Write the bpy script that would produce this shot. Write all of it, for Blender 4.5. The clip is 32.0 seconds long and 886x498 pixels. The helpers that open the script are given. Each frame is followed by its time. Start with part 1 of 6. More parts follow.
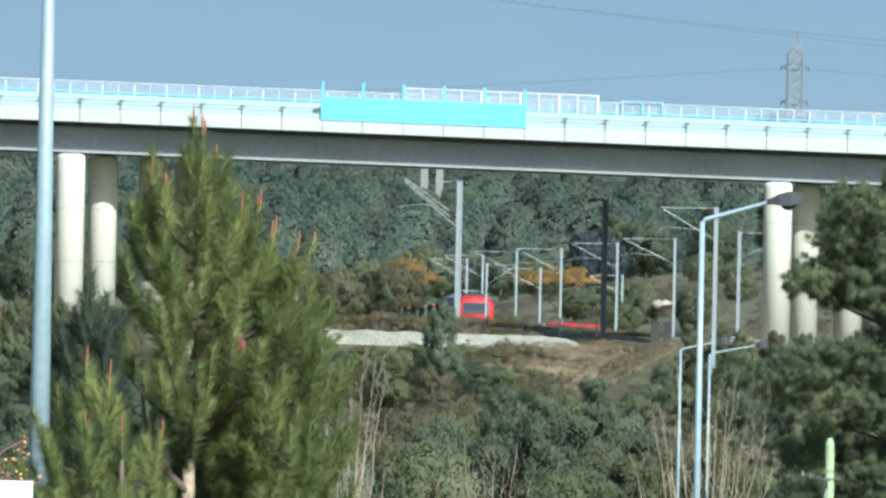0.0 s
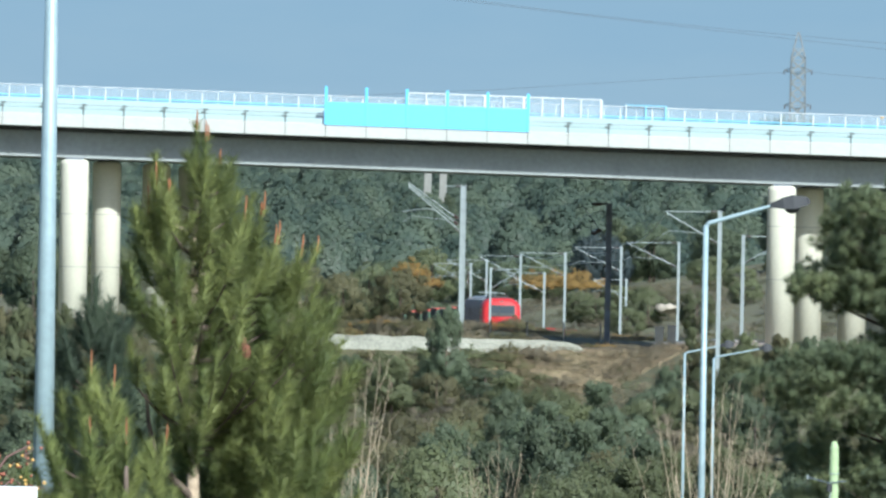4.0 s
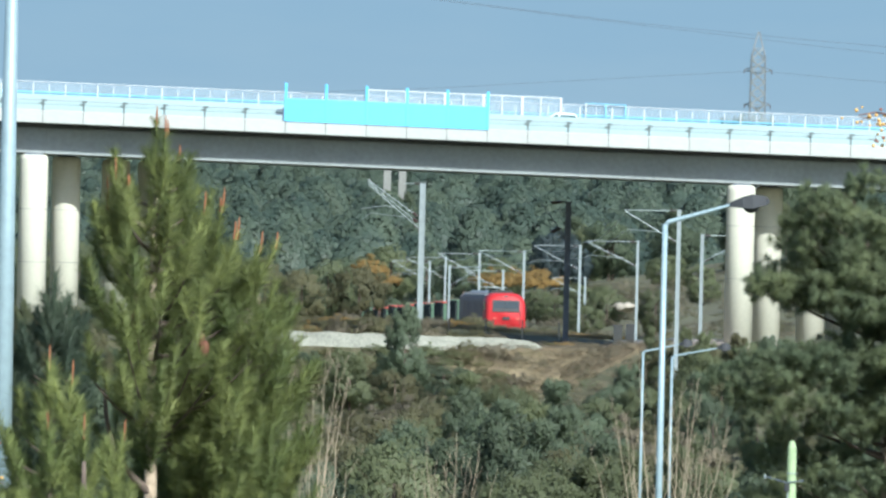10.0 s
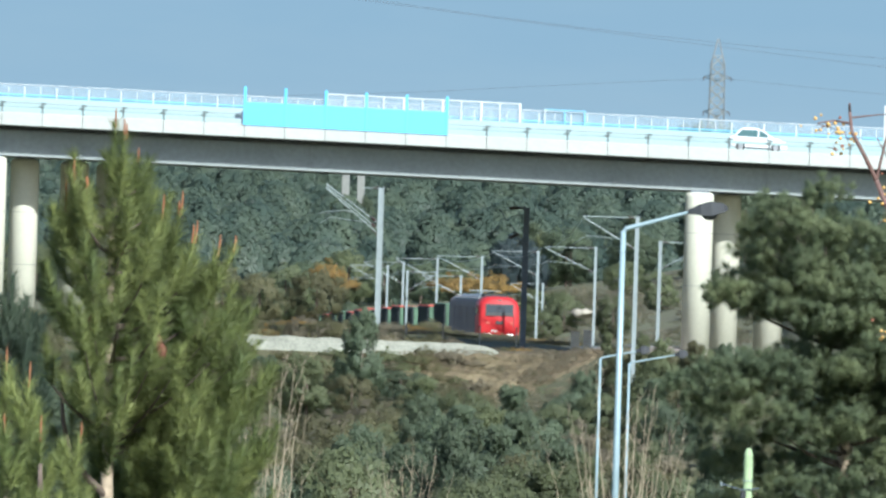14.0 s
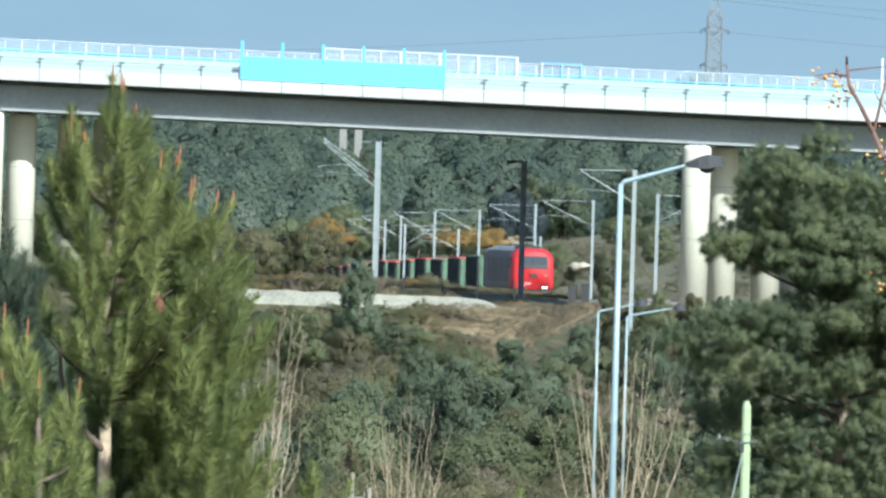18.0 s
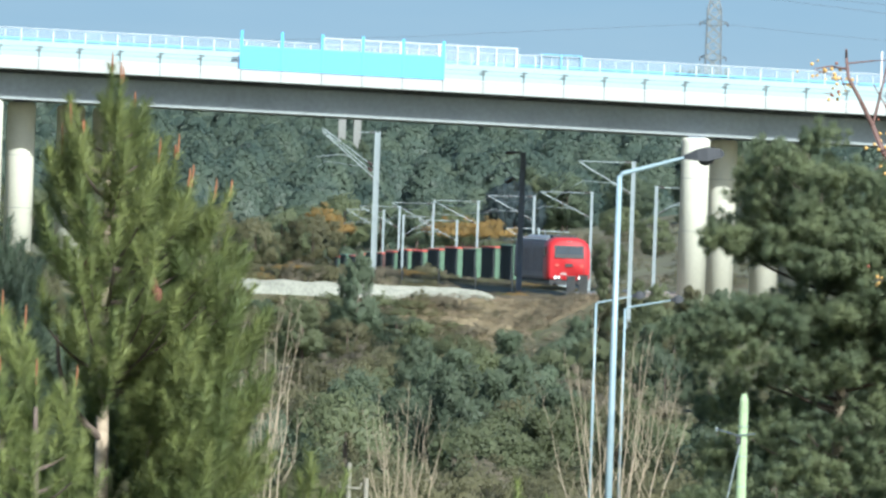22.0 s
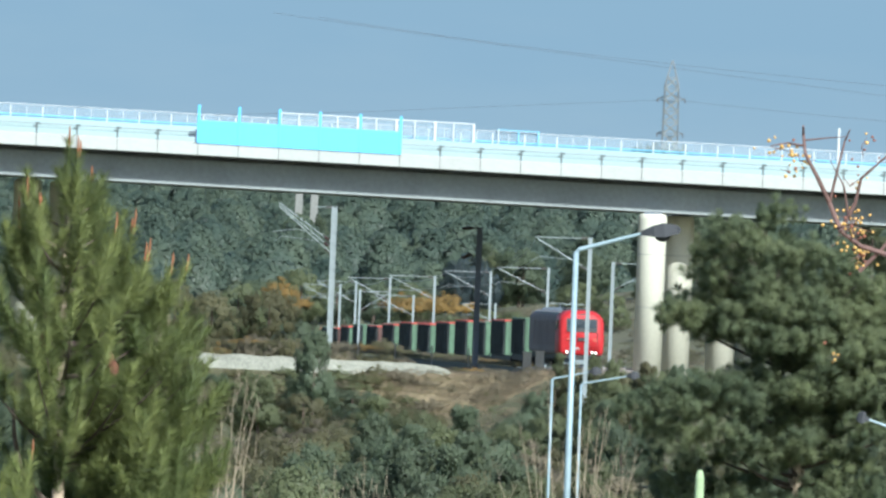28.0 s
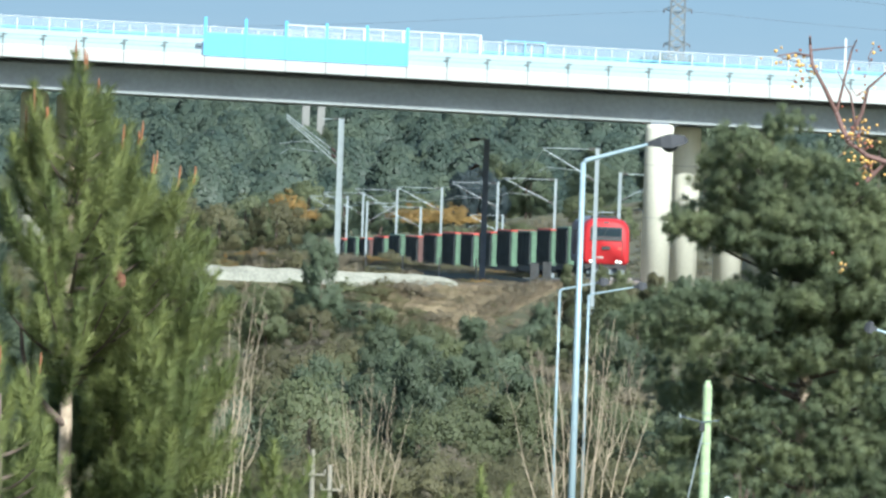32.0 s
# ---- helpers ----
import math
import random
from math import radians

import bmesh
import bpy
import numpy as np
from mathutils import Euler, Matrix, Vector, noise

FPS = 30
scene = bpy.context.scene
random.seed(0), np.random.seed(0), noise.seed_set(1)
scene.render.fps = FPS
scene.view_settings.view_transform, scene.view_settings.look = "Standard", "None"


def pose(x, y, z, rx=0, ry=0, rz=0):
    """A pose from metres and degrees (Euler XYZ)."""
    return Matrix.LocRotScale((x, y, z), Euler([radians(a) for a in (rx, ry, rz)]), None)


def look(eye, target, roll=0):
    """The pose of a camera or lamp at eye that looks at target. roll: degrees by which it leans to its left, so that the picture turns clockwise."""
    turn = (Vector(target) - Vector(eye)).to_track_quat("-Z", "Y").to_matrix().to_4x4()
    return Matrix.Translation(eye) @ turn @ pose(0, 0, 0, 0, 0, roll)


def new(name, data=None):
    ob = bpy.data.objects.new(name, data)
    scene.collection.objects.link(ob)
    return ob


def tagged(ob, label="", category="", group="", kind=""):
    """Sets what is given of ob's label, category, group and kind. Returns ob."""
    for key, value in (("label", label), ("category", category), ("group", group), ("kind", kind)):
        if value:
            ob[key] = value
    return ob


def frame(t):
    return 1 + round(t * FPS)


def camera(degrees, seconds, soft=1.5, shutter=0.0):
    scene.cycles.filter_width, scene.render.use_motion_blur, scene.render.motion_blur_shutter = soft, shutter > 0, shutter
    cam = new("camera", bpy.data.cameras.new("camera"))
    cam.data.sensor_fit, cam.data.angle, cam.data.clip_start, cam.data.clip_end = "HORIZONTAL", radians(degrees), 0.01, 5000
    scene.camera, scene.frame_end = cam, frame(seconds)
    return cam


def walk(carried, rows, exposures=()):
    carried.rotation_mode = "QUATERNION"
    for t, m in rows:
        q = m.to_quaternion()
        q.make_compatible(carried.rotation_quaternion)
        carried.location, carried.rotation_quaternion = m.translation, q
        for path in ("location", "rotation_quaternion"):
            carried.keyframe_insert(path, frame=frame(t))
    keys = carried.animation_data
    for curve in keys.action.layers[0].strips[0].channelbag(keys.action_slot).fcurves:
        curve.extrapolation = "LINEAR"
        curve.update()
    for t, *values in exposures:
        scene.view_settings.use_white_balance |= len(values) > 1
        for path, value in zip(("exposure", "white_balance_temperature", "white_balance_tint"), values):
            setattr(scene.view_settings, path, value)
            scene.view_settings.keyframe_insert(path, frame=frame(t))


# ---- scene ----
# The camera stands still on its tripod and is panned, tilted and rolled by hand.
# Rows: seconds, way to the right and up (thousandths of the distance), lean in degrees.
EYE = Vector((0, 0, 20))
PATH = [
    (0, -0.00, -0.03, 1.22),
    (0.5, 0.10, 0.05, 1.17),
    (1, 0.48, 0.04, 1.09),
    (1.5, -0.51, -0.54, 1.09),
    (2, -1.25, -0.87, 1.09),
    (2.5, -0.88, -0.28, 1.22),
    (3, -0.13, -0.10, 1.06),
    (3.5, -0.16, 0.15, 1.06),
    (5.5, -1.17, 0.52, 0.94),
    (6, -1.27, -0.32, 1.08),
    (6.5, -0.09, 0.45, 1.44),
    (7, 1.02, 1.28, 1.25),
    (7.5, 1.45, 0.94, 1.16),
    (8, 1.31, 0.74, 1.15),
    (8.5, 1.87, 0.18, 1.39),
    (9, 2.31, 0.03, 1.47),
    (9.5, 2.78, -0.27, 1.32),
    (10, 3.30, 0.21, 1.38),
    (10.5, 3.72, -0.41, 1.44),
    (11, 4.46, 0.16, 1.66),
    (11.5, 4.81, 1.12, 1.67),
    (12, 5.83, 1.33, 1.27),
    (12.5, 6.71, 0.08, 1.42),
    (13, 7.25, 0.35, 1.79),
    (13.5, 6.67, 0.60, 1.94),
    (14, 7.01, 0.76, 1.82),
    (14.5, 6.64, 0.16, 1.56),
    (15, 6.00, -1.23, 1.63),
    (15.5, 6.24, -2.42, 1.92),
    (17.5, 6.81, -3.20, 1.91),
    (18, 7.35, -3.33, 1.66),
    (18.5, 7.60, -4.41, 1.63),
    (19, 7.58, -4.71, 1.80),
    (19.5, 7.28, -5.79, 1.89),
    (20, 7.29, -6.03, 1.80),
    (20.5, 7.66, -6.01, 1.91),
    (21, 7.26, -5.33, 1.94),
    (21.5, 7.72, -5.09, 1.94),
    (22, 7.52, -4.15, 2.00),
    (22.5, 8.04, -3.84, 2.03),
    (23, 8.11, -3.38, 1.91),
    (23.5, 7.63, -3.04, 1.90),
    (24, 8.20, -3.00, 1.83),
    (24.5, 8.55, -2.15, 1.68),
    (25, 9.26, -1.91, 1.75),
    (25.5, 10.08, -1.77, 1.88),
    (27.5, 10.83, 1.60, 2.04),
    (28, 11.13, 2.66, 2.23),
    (28.5, 10.96, 3.61, 1.98),
    (29, 11.30, 3.43, 1.89),
    (29.5, 11.97, 2.81, 1.98),
    (30, 11.30, 2.33, 2.03),
    (30.5, 11.93, -2.74, 2.01),
    (31, 11.78, -5.80, 2.04),
    (31.5, 11.30, -5.29, 2.04),
    (32, 10.78, -5.22, 2.03),
]
cam = camera(4.5, 32.0, soft=2.6)
walk(cam, [(t, look(EYE, EYE + Vector((a / 1000, 1, b / 1000)), r)) for t, a, b, r in PATH],
     exposures=[(t, e, 5600, 3) for t, e in ((0, 0.72), (13, 0.75), (15, 0.77), (17.5, 0.82), (18.5, 0.90), (20, 0.98), (21, 0.94), (22, 0.90), (23, 0.84), (25, 0.78), (27.5, 0.69),
                                             (28.5, 0.70), (30, 0.78), (30.5, 1.02), (31, 1.32), (31.5, 1.07), (32, 0.94))])

# ---- light ----
SUN_EL, SUN_AZ = radians(38), radians(154)
world = bpy.data.worlds.new("world")
scene.world = world
world.use_nodes = True
sky = world.node_tree.nodes.new("ShaderNodeTexSky")
sky.sky_type, sky.sun_disc = "NISHITA", False
sky.sun_elevation, sky.sun_rotation = SUN_EL, SUN_AZ
sky.altitude, sky.air_density, sky.dust_density, sky.ozone_density = 100, 1.0, 1.5, 1.5
world.node_tree.nodes["Background"].inputs[1].default_value = 0.09
world.node_tree.links.new(sky.outputs[0], world.node_tree.nodes["Background"].inputs[0])
sun_way = Vector((math.sin(SUN_AZ) * math.cos(SUN_EL), math.cos(SUN_AZ) * math.cos(SUN_EL), math.sin(SUN_EL)))
sun = new("sun", bpy.data.lights.new("sun", "SUN"))
sun.data.energy, sun.data.angle, sun.data.color = 4.95, radians(0.5), (1.0, 0.945, 0.86)
sun.matrix_world = look(EYE + sun_way * 50, EYE)

# ---- materials ----
def mat(name, col, rough=0.6, metal=0.0, vary=0.25, big=0.4, fine=6.0, bump=0.2, tint=None, per_object=0.0, glow=None, coat=0.0):
    """A surface with variation at two scales, fine relief and, if asked, a shade of its own for each piece."""
    m = bpy.data.materials.new(name)
    m.use_nodes = True
    nt = m.node_tree
    N, L = nt.nodes, nt.links
    p = N["Principled BSDF"]
    co = N.new("ShaderNodeTexCoord")
    n1, n2 = N.new("ShaderNodeTexNoise"), N.new("ShaderNodeTexNoise")
    n1.inputs["Scale"].default_value, n2.inputs["Scale"].default_value = big, fine
    n1.inputs["Detail"].default_value, n2.inputs["Detail"].default_value = 4, 5
    L.new(co.outputs["Object"], n1.inputs["Vector"])
    L.new(co.outputs["Object"], n2.inputs["Vector"])
    add = N.new("ShaderNodeMath")
    add.operation = "ADD"
    L.new(n1.outputs["Fac"], add.inputs[0])
    L.new(n2.outputs["Fac"], add.inputs[1])
    ramp = N.new("ShaderNodeValToRGB")
    lo = [c * (1 - vary) for c in col]
    hi = [min(0.95, c * (1 + vary)) for c in (tint or col)]
    ramp.color_ramp.elements[0].position, ramp.color_ramp.elements[1].position = 0.32, 0.68
    ramp.color_ramp.elements[0].color, ramp.color_ramp.elements[1].color = (*lo, 1), (*hi, 1)
    half = N.new("ShaderNodeMath")
    half.operation = "MULTIPLY"
    half.inputs[1].default_value = 0.5
    L.new(add.outputs[0], half.inputs[0])
    L.new(half.outputs[0], ramp.inputs["Fac"])
    out = ramp.outputs["Color"]
    if per_object:
        info, hsv, mr = N.new("ShaderNodeObjectInfo"), N.new("ShaderNodeHueSaturation"), N.new("ShaderNodeMapRange")
        mr.inputs["To Min"].default_value, mr.inputs["To Max"].default_value = 1 - per_object, 1 + per_object
        L.new(info.outputs["Random"], mr.inputs["Value"])
        L.new(mr.outputs[0], hsv.inputs["Value"])
        L.new(out, hsv.inputs["Color"])
        out = hsv.outputs["Color"]
    L.new(out, p.inputs["Base Color"])
    p.inputs["Roughness"].default_value, p.inputs["Metallic"].default_value = rough, metal
    if coat:
        p.inputs["Coat Weight"].default_value, p.inputs["Coat Roughness"].default_value = coat, 0.1
    if bump:
        b = N.new("ShaderNodeBump")
        b.inputs["Strength"].default_value, b.inputs["Distance"].default_value = bump, 0.03
        L.new(n2.outputs["Fac"], b.inputs["Height"])
        L.new(b.outputs[0], p.inputs["Normal"])
    if glow:
        p.inputs["Emission Color"].default_value, p.inputs["Emission Strength"].default_value = (*glow[0], 1), glow[1]
    return m


def leaf_mat(name, dark, light, scale=1.2, per_object=0.18, thin=0.5, islands=0.12):
    """Leaves or needles: two scales of green, a shade of its own for each leaf and each plant, some light through them."""
    m = bpy.data.materials.new(name)
    m.use_nodes = True
    nt = m.node_tree
    N, L = nt.nodes, nt.links
    p = N["Principled BSDF"]
    co, n1, ramp = N.new("ShaderNodeTexCoord"), N.new("ShaderNodeTexNoise"), N.new("ShaderNodeValToRGB")
    n1.inputs["Scale"].default_value, n1.inputs["Detail"].default_value = scale, 3
    L.new(co.outputs["Object"], n1.inputs["Vector"])
    ramp.color_ramp.elements[0].position, ramp.color_ramp.elements[1].position = 0.35, 0.65
    ramp.color_ramp.elements[0].color, ramp.color_ramp.elements[1].color = (*dark, 1), (*light, 1)
    L.new(n1.outputs["Fac"], ramp.inputs["Fac"])
    info, geo = N.new("ShaderNodeObjectInfo"), N.new("ShaderNodeNewGeometry")
    a, b = N.new("ShaderNodeMapRange"), N.new("ShaderNodeMapRange")
    a.inputs["To Min"].default_value, a.inputs["To Max"].default_value = 1 - per_object, 1 + per_object
    b.inputs["To Min"].default_value, b.inputs["To Max"].default_value = 1 - islands, 1 + islands
    L.new(info.outputs["Random"], a.inputs["Value"])
    L.new(geo.outputs["Random Per Island"], b.inputs["Value"])
    mul, hsv = N.new("ShaderNodeMath"), N.new("ShaderNodeHueSaturation")
    mul.operation = "MULTIPLY"
    L.new(a.outputs[0], mul.inputs[0])
    L.new(b.outputs[0], mul.inputs[1])
    L.new(mul.outputs[0], hsv.inputs["Value"])
    L.new(ramp.outputs["Color"], hsv.inputs["Color"])
    L.new(hsv.outputs["Color"], p.inputs["Base Color"])
    p.inputs["Roughness"].default_value = 0.55
    tr, mix = N.new("ShaderNodeBsdfTranslucent"), N.new("ShaderNodeMixShader")
    L.new(hsv.outputs["Color"], tr.inputs["Color"])
    mix.inputs["Fac"].default_value = thin
    L.new(p.outputs[0], mix.inputs[1])
    L.new(tr.outputs[0], mix.inputs[2])
    L.new(mix.outputs[0], N["Material Output"].inputs["Surface"])
    return m


def glass_mat(name, col=(0.02, 0.03, 0.035), rough=0.05):
    m = mat(name, col, rough, vary=0.1, bump=0)
    m.node_tree.nodes["Principled BSDF"].inputs["Specular IOR Level"].default_value = 0.8
    return m


WHITE_CONC = mat("white_painted_concrete", (0.42, 0.43, 0.40), 0.8, vary=0.08, big=0.5, fine=3, bump=0.1, per_object=0.03)
BARRIER = mat("pale_barrier_concrete", (0.31, 0.40, 0.395), 0.7, vary=0.06, big=0.3, fine=4, bump=0.1)
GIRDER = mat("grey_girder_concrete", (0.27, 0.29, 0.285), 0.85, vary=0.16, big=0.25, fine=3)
PIER = mat("cream_pier_concrete", (0.59, 0.57, 0.46), 0.85, vary=0.07, big=0.5, fine=5)
JOINT = mat("dark_joint", (0.12, 0.12, 0.12), 0.9)
ASPHALT = mat("asphalt", (0.05, 0.05, 0.052), 0.9, fine=20)
BLUE = mat("sky_blue_painted_metal", (0.15, 0.50, 0.78), 0.5, vary=0.04, bump=0.05, per_object=0.02)
RAIL_BLUE = mat("pale_blue_paint", (0.25, 0.58, 0.78), 0.45, vary=0.05, bump=0.05)
WHITE_METAL = mat("white_painted_metal", (0.60, 0.62, 0.61), 0.4, vary=0.05, bump=0.05)
GALV = mat("galvanised_steel", (0.30, 0.34, 0.34), 0.5, 0.25, vary=0.1, big=1.5, fine=12, bump=0.08)
LAMP_POLE = mat("pale_blue_grey_lamp_paint", (0.27, 0.35, 0.375), 0.45, 0.1, vary=0.12, big=2.0, fine=9, bump=0.05)
POST_GREY = mat("grey_green_post_paint", (0.13, 0.16, 0.16), 0.5)
# for dark fittings, and the viaduct mast with shade put into its colour
DARK_OR_SHADED_STEEL = mat("dark_or_shaded_steel", (0.12, 0.145, 0.19), 0.6, 0.2)
LUMINAIRE = mat("dark_grey_luminaire", (0.03, 0.032, 0.035), 0.75)
LENS = glass_mat("lamp_lens", (0.10, 0.105, 0.10), 0.3)
INSUL = mat("dark_insulator", (0.05, 0.03, 0.025), 0.3)
PYLON_PALE = mat("weathered_zinc_steel", (0.22, 0.24, 0.24), 0.6, 0.3)
PYLON = mat("pylon_steel", (0.12, 0.135, 0.14), 0.6, 0.3)
CABLE = mat("cable_grey", (0.06, 0.07, 0.08), 0.6, bump=0)
GRAVEL = mat("white_gravel", (0.25, 0.25, 0.205), 0.95, vary=0.35, big=0.7, fine=5, bump=0.6)
BALLAST = mat("ballast", (0.20, 0.17, 0.15), 0.95, vary=0.3, fine=12, bump=0.6)
STEEL_RAIL = mat("rail_steel", (0.30, 0.24, 0.20), 0.4, 0.7)
SLEEPER = mat("sleeper_concrete", (0.38, 0.36, 0.33), 0.9)
BARK = mat("pine_bark", (0.42, 0.33, 0.235), 0.9, vary=0.35, big=1.5, fine=14, bump=0.8)
BARK_DARK = mat("dark_bark", (0.12, 0.09, 0.07), 0.9, vary=0.3, fine=14, bump=0.6)
PALE_BARK = mat("pale_bare_bark", (0.40, 0.32, 0.22), 0.85, vary=0.25, big=2, fine=14, bump=0.4)
RED_BARK = mat("reddish_bark", (0.15, 0.085, 0.07), 0.8, vary=0.25, fine=14)
CANDLE = mat("orange_pine_candle", (0.25, 0.10, 0.042), 0.7, vary=0.2, fine=30)
CONE = mat("brown_pine_cone", (0.14, 0.055, 0.03), 0.8, vary=0.3, fine=40, bump=0.8)
FRUIT = mat("ripe_yellow_orange_fruit", (0.62, 0.37, 0.10), 0.3, vary=0.2, big=9, fine=30, bump=0.05, per_object=0.15)
FRUIT_BROWN = mat("withered_brown_fruit", (0.26, 0.09, 0.05), 0.7, vary=0.3, fine=30)
NEEDLES = leaf_mat("young_pine_needles", (0.15, 0.195, 0.057), (0.335, 0.37, 0.118), 0.9, 0.1, 0.5, 0.4)
NEEDLES_DARK = leaf_mat("dark_pine_needles", (0.055, 0.085, 0.055), (0.095, 0.13, 0.075), 0.9)
NEEDLES_BIG = leaf_mat("old_pine_needles", (0.215, 0.27, 0.155), (0.37, 0.415, 0.215), 0.7, thin=0.65, islands=0.3)
LEAF_BLUE = leaf_mat("bluish_green_foliage", (0.13, 0.17, 0.11), (0.225, 0.27, 0.16), 0.5, thin=0.65)
LEAF_GREEN = leaf_mat("mid_green_foliage", (0.155, 0.18, 0.095), (0.26, 0.285, 0.145), 0.5, thin=0.65)
LEAF_OLIVE = leaf_mat("olive_scrub_foliage", (0.175, 0.17, 0.09), (0.275, 0.255, 0.135), 0.5, thin=0.65)
LEAF_BROWN = leaf_mat("brown_winter_foliage", (0.18, 0.155, 0.105), (0.28, 0.24, 0.16), 0.5)
LEAF_GOLD = leaf_mat("golden_blossom", (0.27, 0.18, 0.06), (0.4, 0.26, 0.08), 0.8)
LEAF_DARK = leaf_mat("dark_blue_green_foliage", (0.06, 0.088, 0.095), (0.10, 0.13, 0.13), 0.5, thin=0.6)
# a slight blue tint for distance haze is mixed into the far greens
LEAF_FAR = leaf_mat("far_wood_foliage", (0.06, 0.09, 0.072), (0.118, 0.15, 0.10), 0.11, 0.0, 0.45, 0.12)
GRASS_TAN = leaf_mat("dry_tan_grass", (0.24, 0.18, 0.11), (0.36, 0.275, 0.17), 0.4, 0.15, 0.12)
LOCO_RED = mat("bright_red_locomotive_paint", (0.40, 0.025, 0.028), 0.5, vary=0.08, big=0.8, fine=5, bump=0.03)
LOCO_GREY = mat("weathered_brown_grey_locomotive_paint", (0.22, 0.19, 0.185), 0.85, vary=0.15, bump=0.03)
LOCO_RED.node_tree.nodes["Principled BSDF"].inputs["Specular IOR Level"].default_value = 0.2
LOCO_GREY.node_tree.nodes["Principled BSDF"].inputs["Specular IOR Level"].default_value = 0.15
LOCO_ROOF = mat("light_grey_roof_paint", (0.20, 0.22, 0.23), 0.5, vary=0.15, bump=0.05)
LOCO_DARK = mat("black_underframe", (0.035, 0.033, 0.032), 0.7)
WINDSCREEN = glass_mat("windscreen")
HEADLIGHT = mat("lit_headlight", (0.9, 0.88, 0.8), 0.2, bump=0, glow=((1, 0.88, 0.7), 1.6))
# container sides: the shade on them is put into this dark colour
CONT_SHADED = mat("shaded_container_steel", (0.035, 0.045, 0.045), 0.6, vary=0.3, big=0.6, fine=5, bump=0.05, per_object=0.2)
CONT_GREEN = mat("green_container_steel", (0.085, 0.15, 0.09), 0.55, vary=0.25, big=0.6, fine=5, bump=0.05, per_object=0.25)
CONT_RED = mat("brown_red_container_steel", (0.10, 0.05, 0.04), 0.55, vary=0.25, big=0.6, fine=5, bump=0.05, per_object=0.2)
CONT_RIM = mat("red_tarpaulin", (0.42, 0.07, 0.05), 0.7, vary=0.2)
CAR_WHITE = mat("white_car_paint", (0.80, 0.80, 0.79), 0.3, vary=0.02, bump=0, coat=0.6)
CAR_GLASS = glass_mat("car_glass", (0.06, 0.12, 0.12))
TYRE = mat("tyre_rubber", (0.025, 0.025, 0.025), 0.9)
RIM = mat("wheel_rim", (0.45, 0.46, 0.47), 0.35, 0.6)
RED_LIGHT = mat("red_tail_light", (0.5, 0.02, 0.02), 0.3, bump=0)
TRUCK_RED = mat("red_truck_paint", (0.55, 0.04, 0.045), 0.4, vary=0.05, bump=0.02)
POLE_GREEN = mat("pale_green_treated_wood", (0.32, 0.41, 0.225), 0.8, vary=0.15, big=1.2, fine=10, bump=0.4)
WOOD = mat("grey_weathered_wood", (0.24, 0.22, 0.17), 0.85, vary=0.2, fine=10, bump=0.4)
POST_CONC = mat("weathered_post_concrete", (0.21, 0.21, 0.19), 0.9, vary=0.15, big=0.8, fine=4)
ROCK = mat("pale_rock", (0.30, 0.265, 0.21), 0.9, vary=0.25, big=0.4, fine=3, bump=0.7)


def sky_mat():
    """Hazy winter sky, paler low down, with faint veils of cloud."""
    m = bpy.data.materials.new("hazy_sky")
    m.use_nodes = True
    N, L = m.node_tree.nodes, m.node_tree.links
    N.clear()
    out, em = N.new("ShaderNodeOutputMaterial"), N.new("ShaderNodeEmission")
    co, sep, rng = N.new("ShaderNodeTexCoord"), N.new("ShaderNodeSeparateXYZ"), N.new("ShaderNodeMapRange")
    mp, veil, add = N.new("ShaderNodeMapping"), N.new("ShaderNodeTexNoise"), N.new("ShaderNodeMath")
    ramp = N.new("ShaderNodeValToRGB")
    L.new(co.outputs["Object"], sep.inputs[0])
    L.new(sep.outputs["Z"], rng.inputs["Value"])
    rng.inputs["From Min"].default_value, rng.inputs["From Max"].default_value = 50, 165
    mp.inputs["Scale"].default_value = (0.012, 0.012, 0.045)
    L.new(co.outputs["Object"], mp.inputs["Vector"])
    L.new(mp.outputs["Vector"], veil.inputs["Vector"])
    veil.inputs["Scale"].default_value, veil.inputs["Detail"].default_value = 1.0, 4.0
    add.operation = "MULTIPLY_ADD"
    add.inputs[1].default_value = 0.7
    L.new(veil.outputs["Fac"], add.inputs[0])
    L.new(rng.outputs[0], add.inputs[2])
    ramp.color_ramp.elements[0].position, ramp.color_ramp.elements[1].position = 0.25, 1.0
    ramp.color_ramp.elements[0].color, ramp.color_ramp.elements[1].color = (0.40, 0.515, 0.59, 1), (0.335, 0.47, 0.575, 1)
    L.new(add.outputs[0], ramp.inputs["Fac"])
    L.new(ramp.outputs["Color"], em.inputs["Color"])
    em.inputs["Strength"].default_value = 0.60
    L.new(em.outputs[0], out.inputs["Surface"])
    return m


SKY_HAZE = sky_mat()
GLASS_PANE = mat("pale_pane_glass", (0.5, 0.6, 0.65), 0.1, bump=0)
GLASS_PANE.node_tree.nodes["Principled BSDF"].inputs["Alpha"].default_value = 0.16


def ground_mat():
    """Dry earth with patches of grass and scrub."""
    m = mat("dry_earth_and_grass", (0.125, 0.10, 0.06), 0.95, vary=0.4, big=0.06, fine=1.5, bump=0.5, tint=(0.085, 0.09, 0.04))
    return m


GROUND = ground_mat()
EARTH_TAN = mat("tan_embankment_earth", (0.23, 0.175, 0.11), 0.95, vary=0.3, big=0.8, fine=3, bump=0.7, tint=(0.22, 0.18, 0.10))


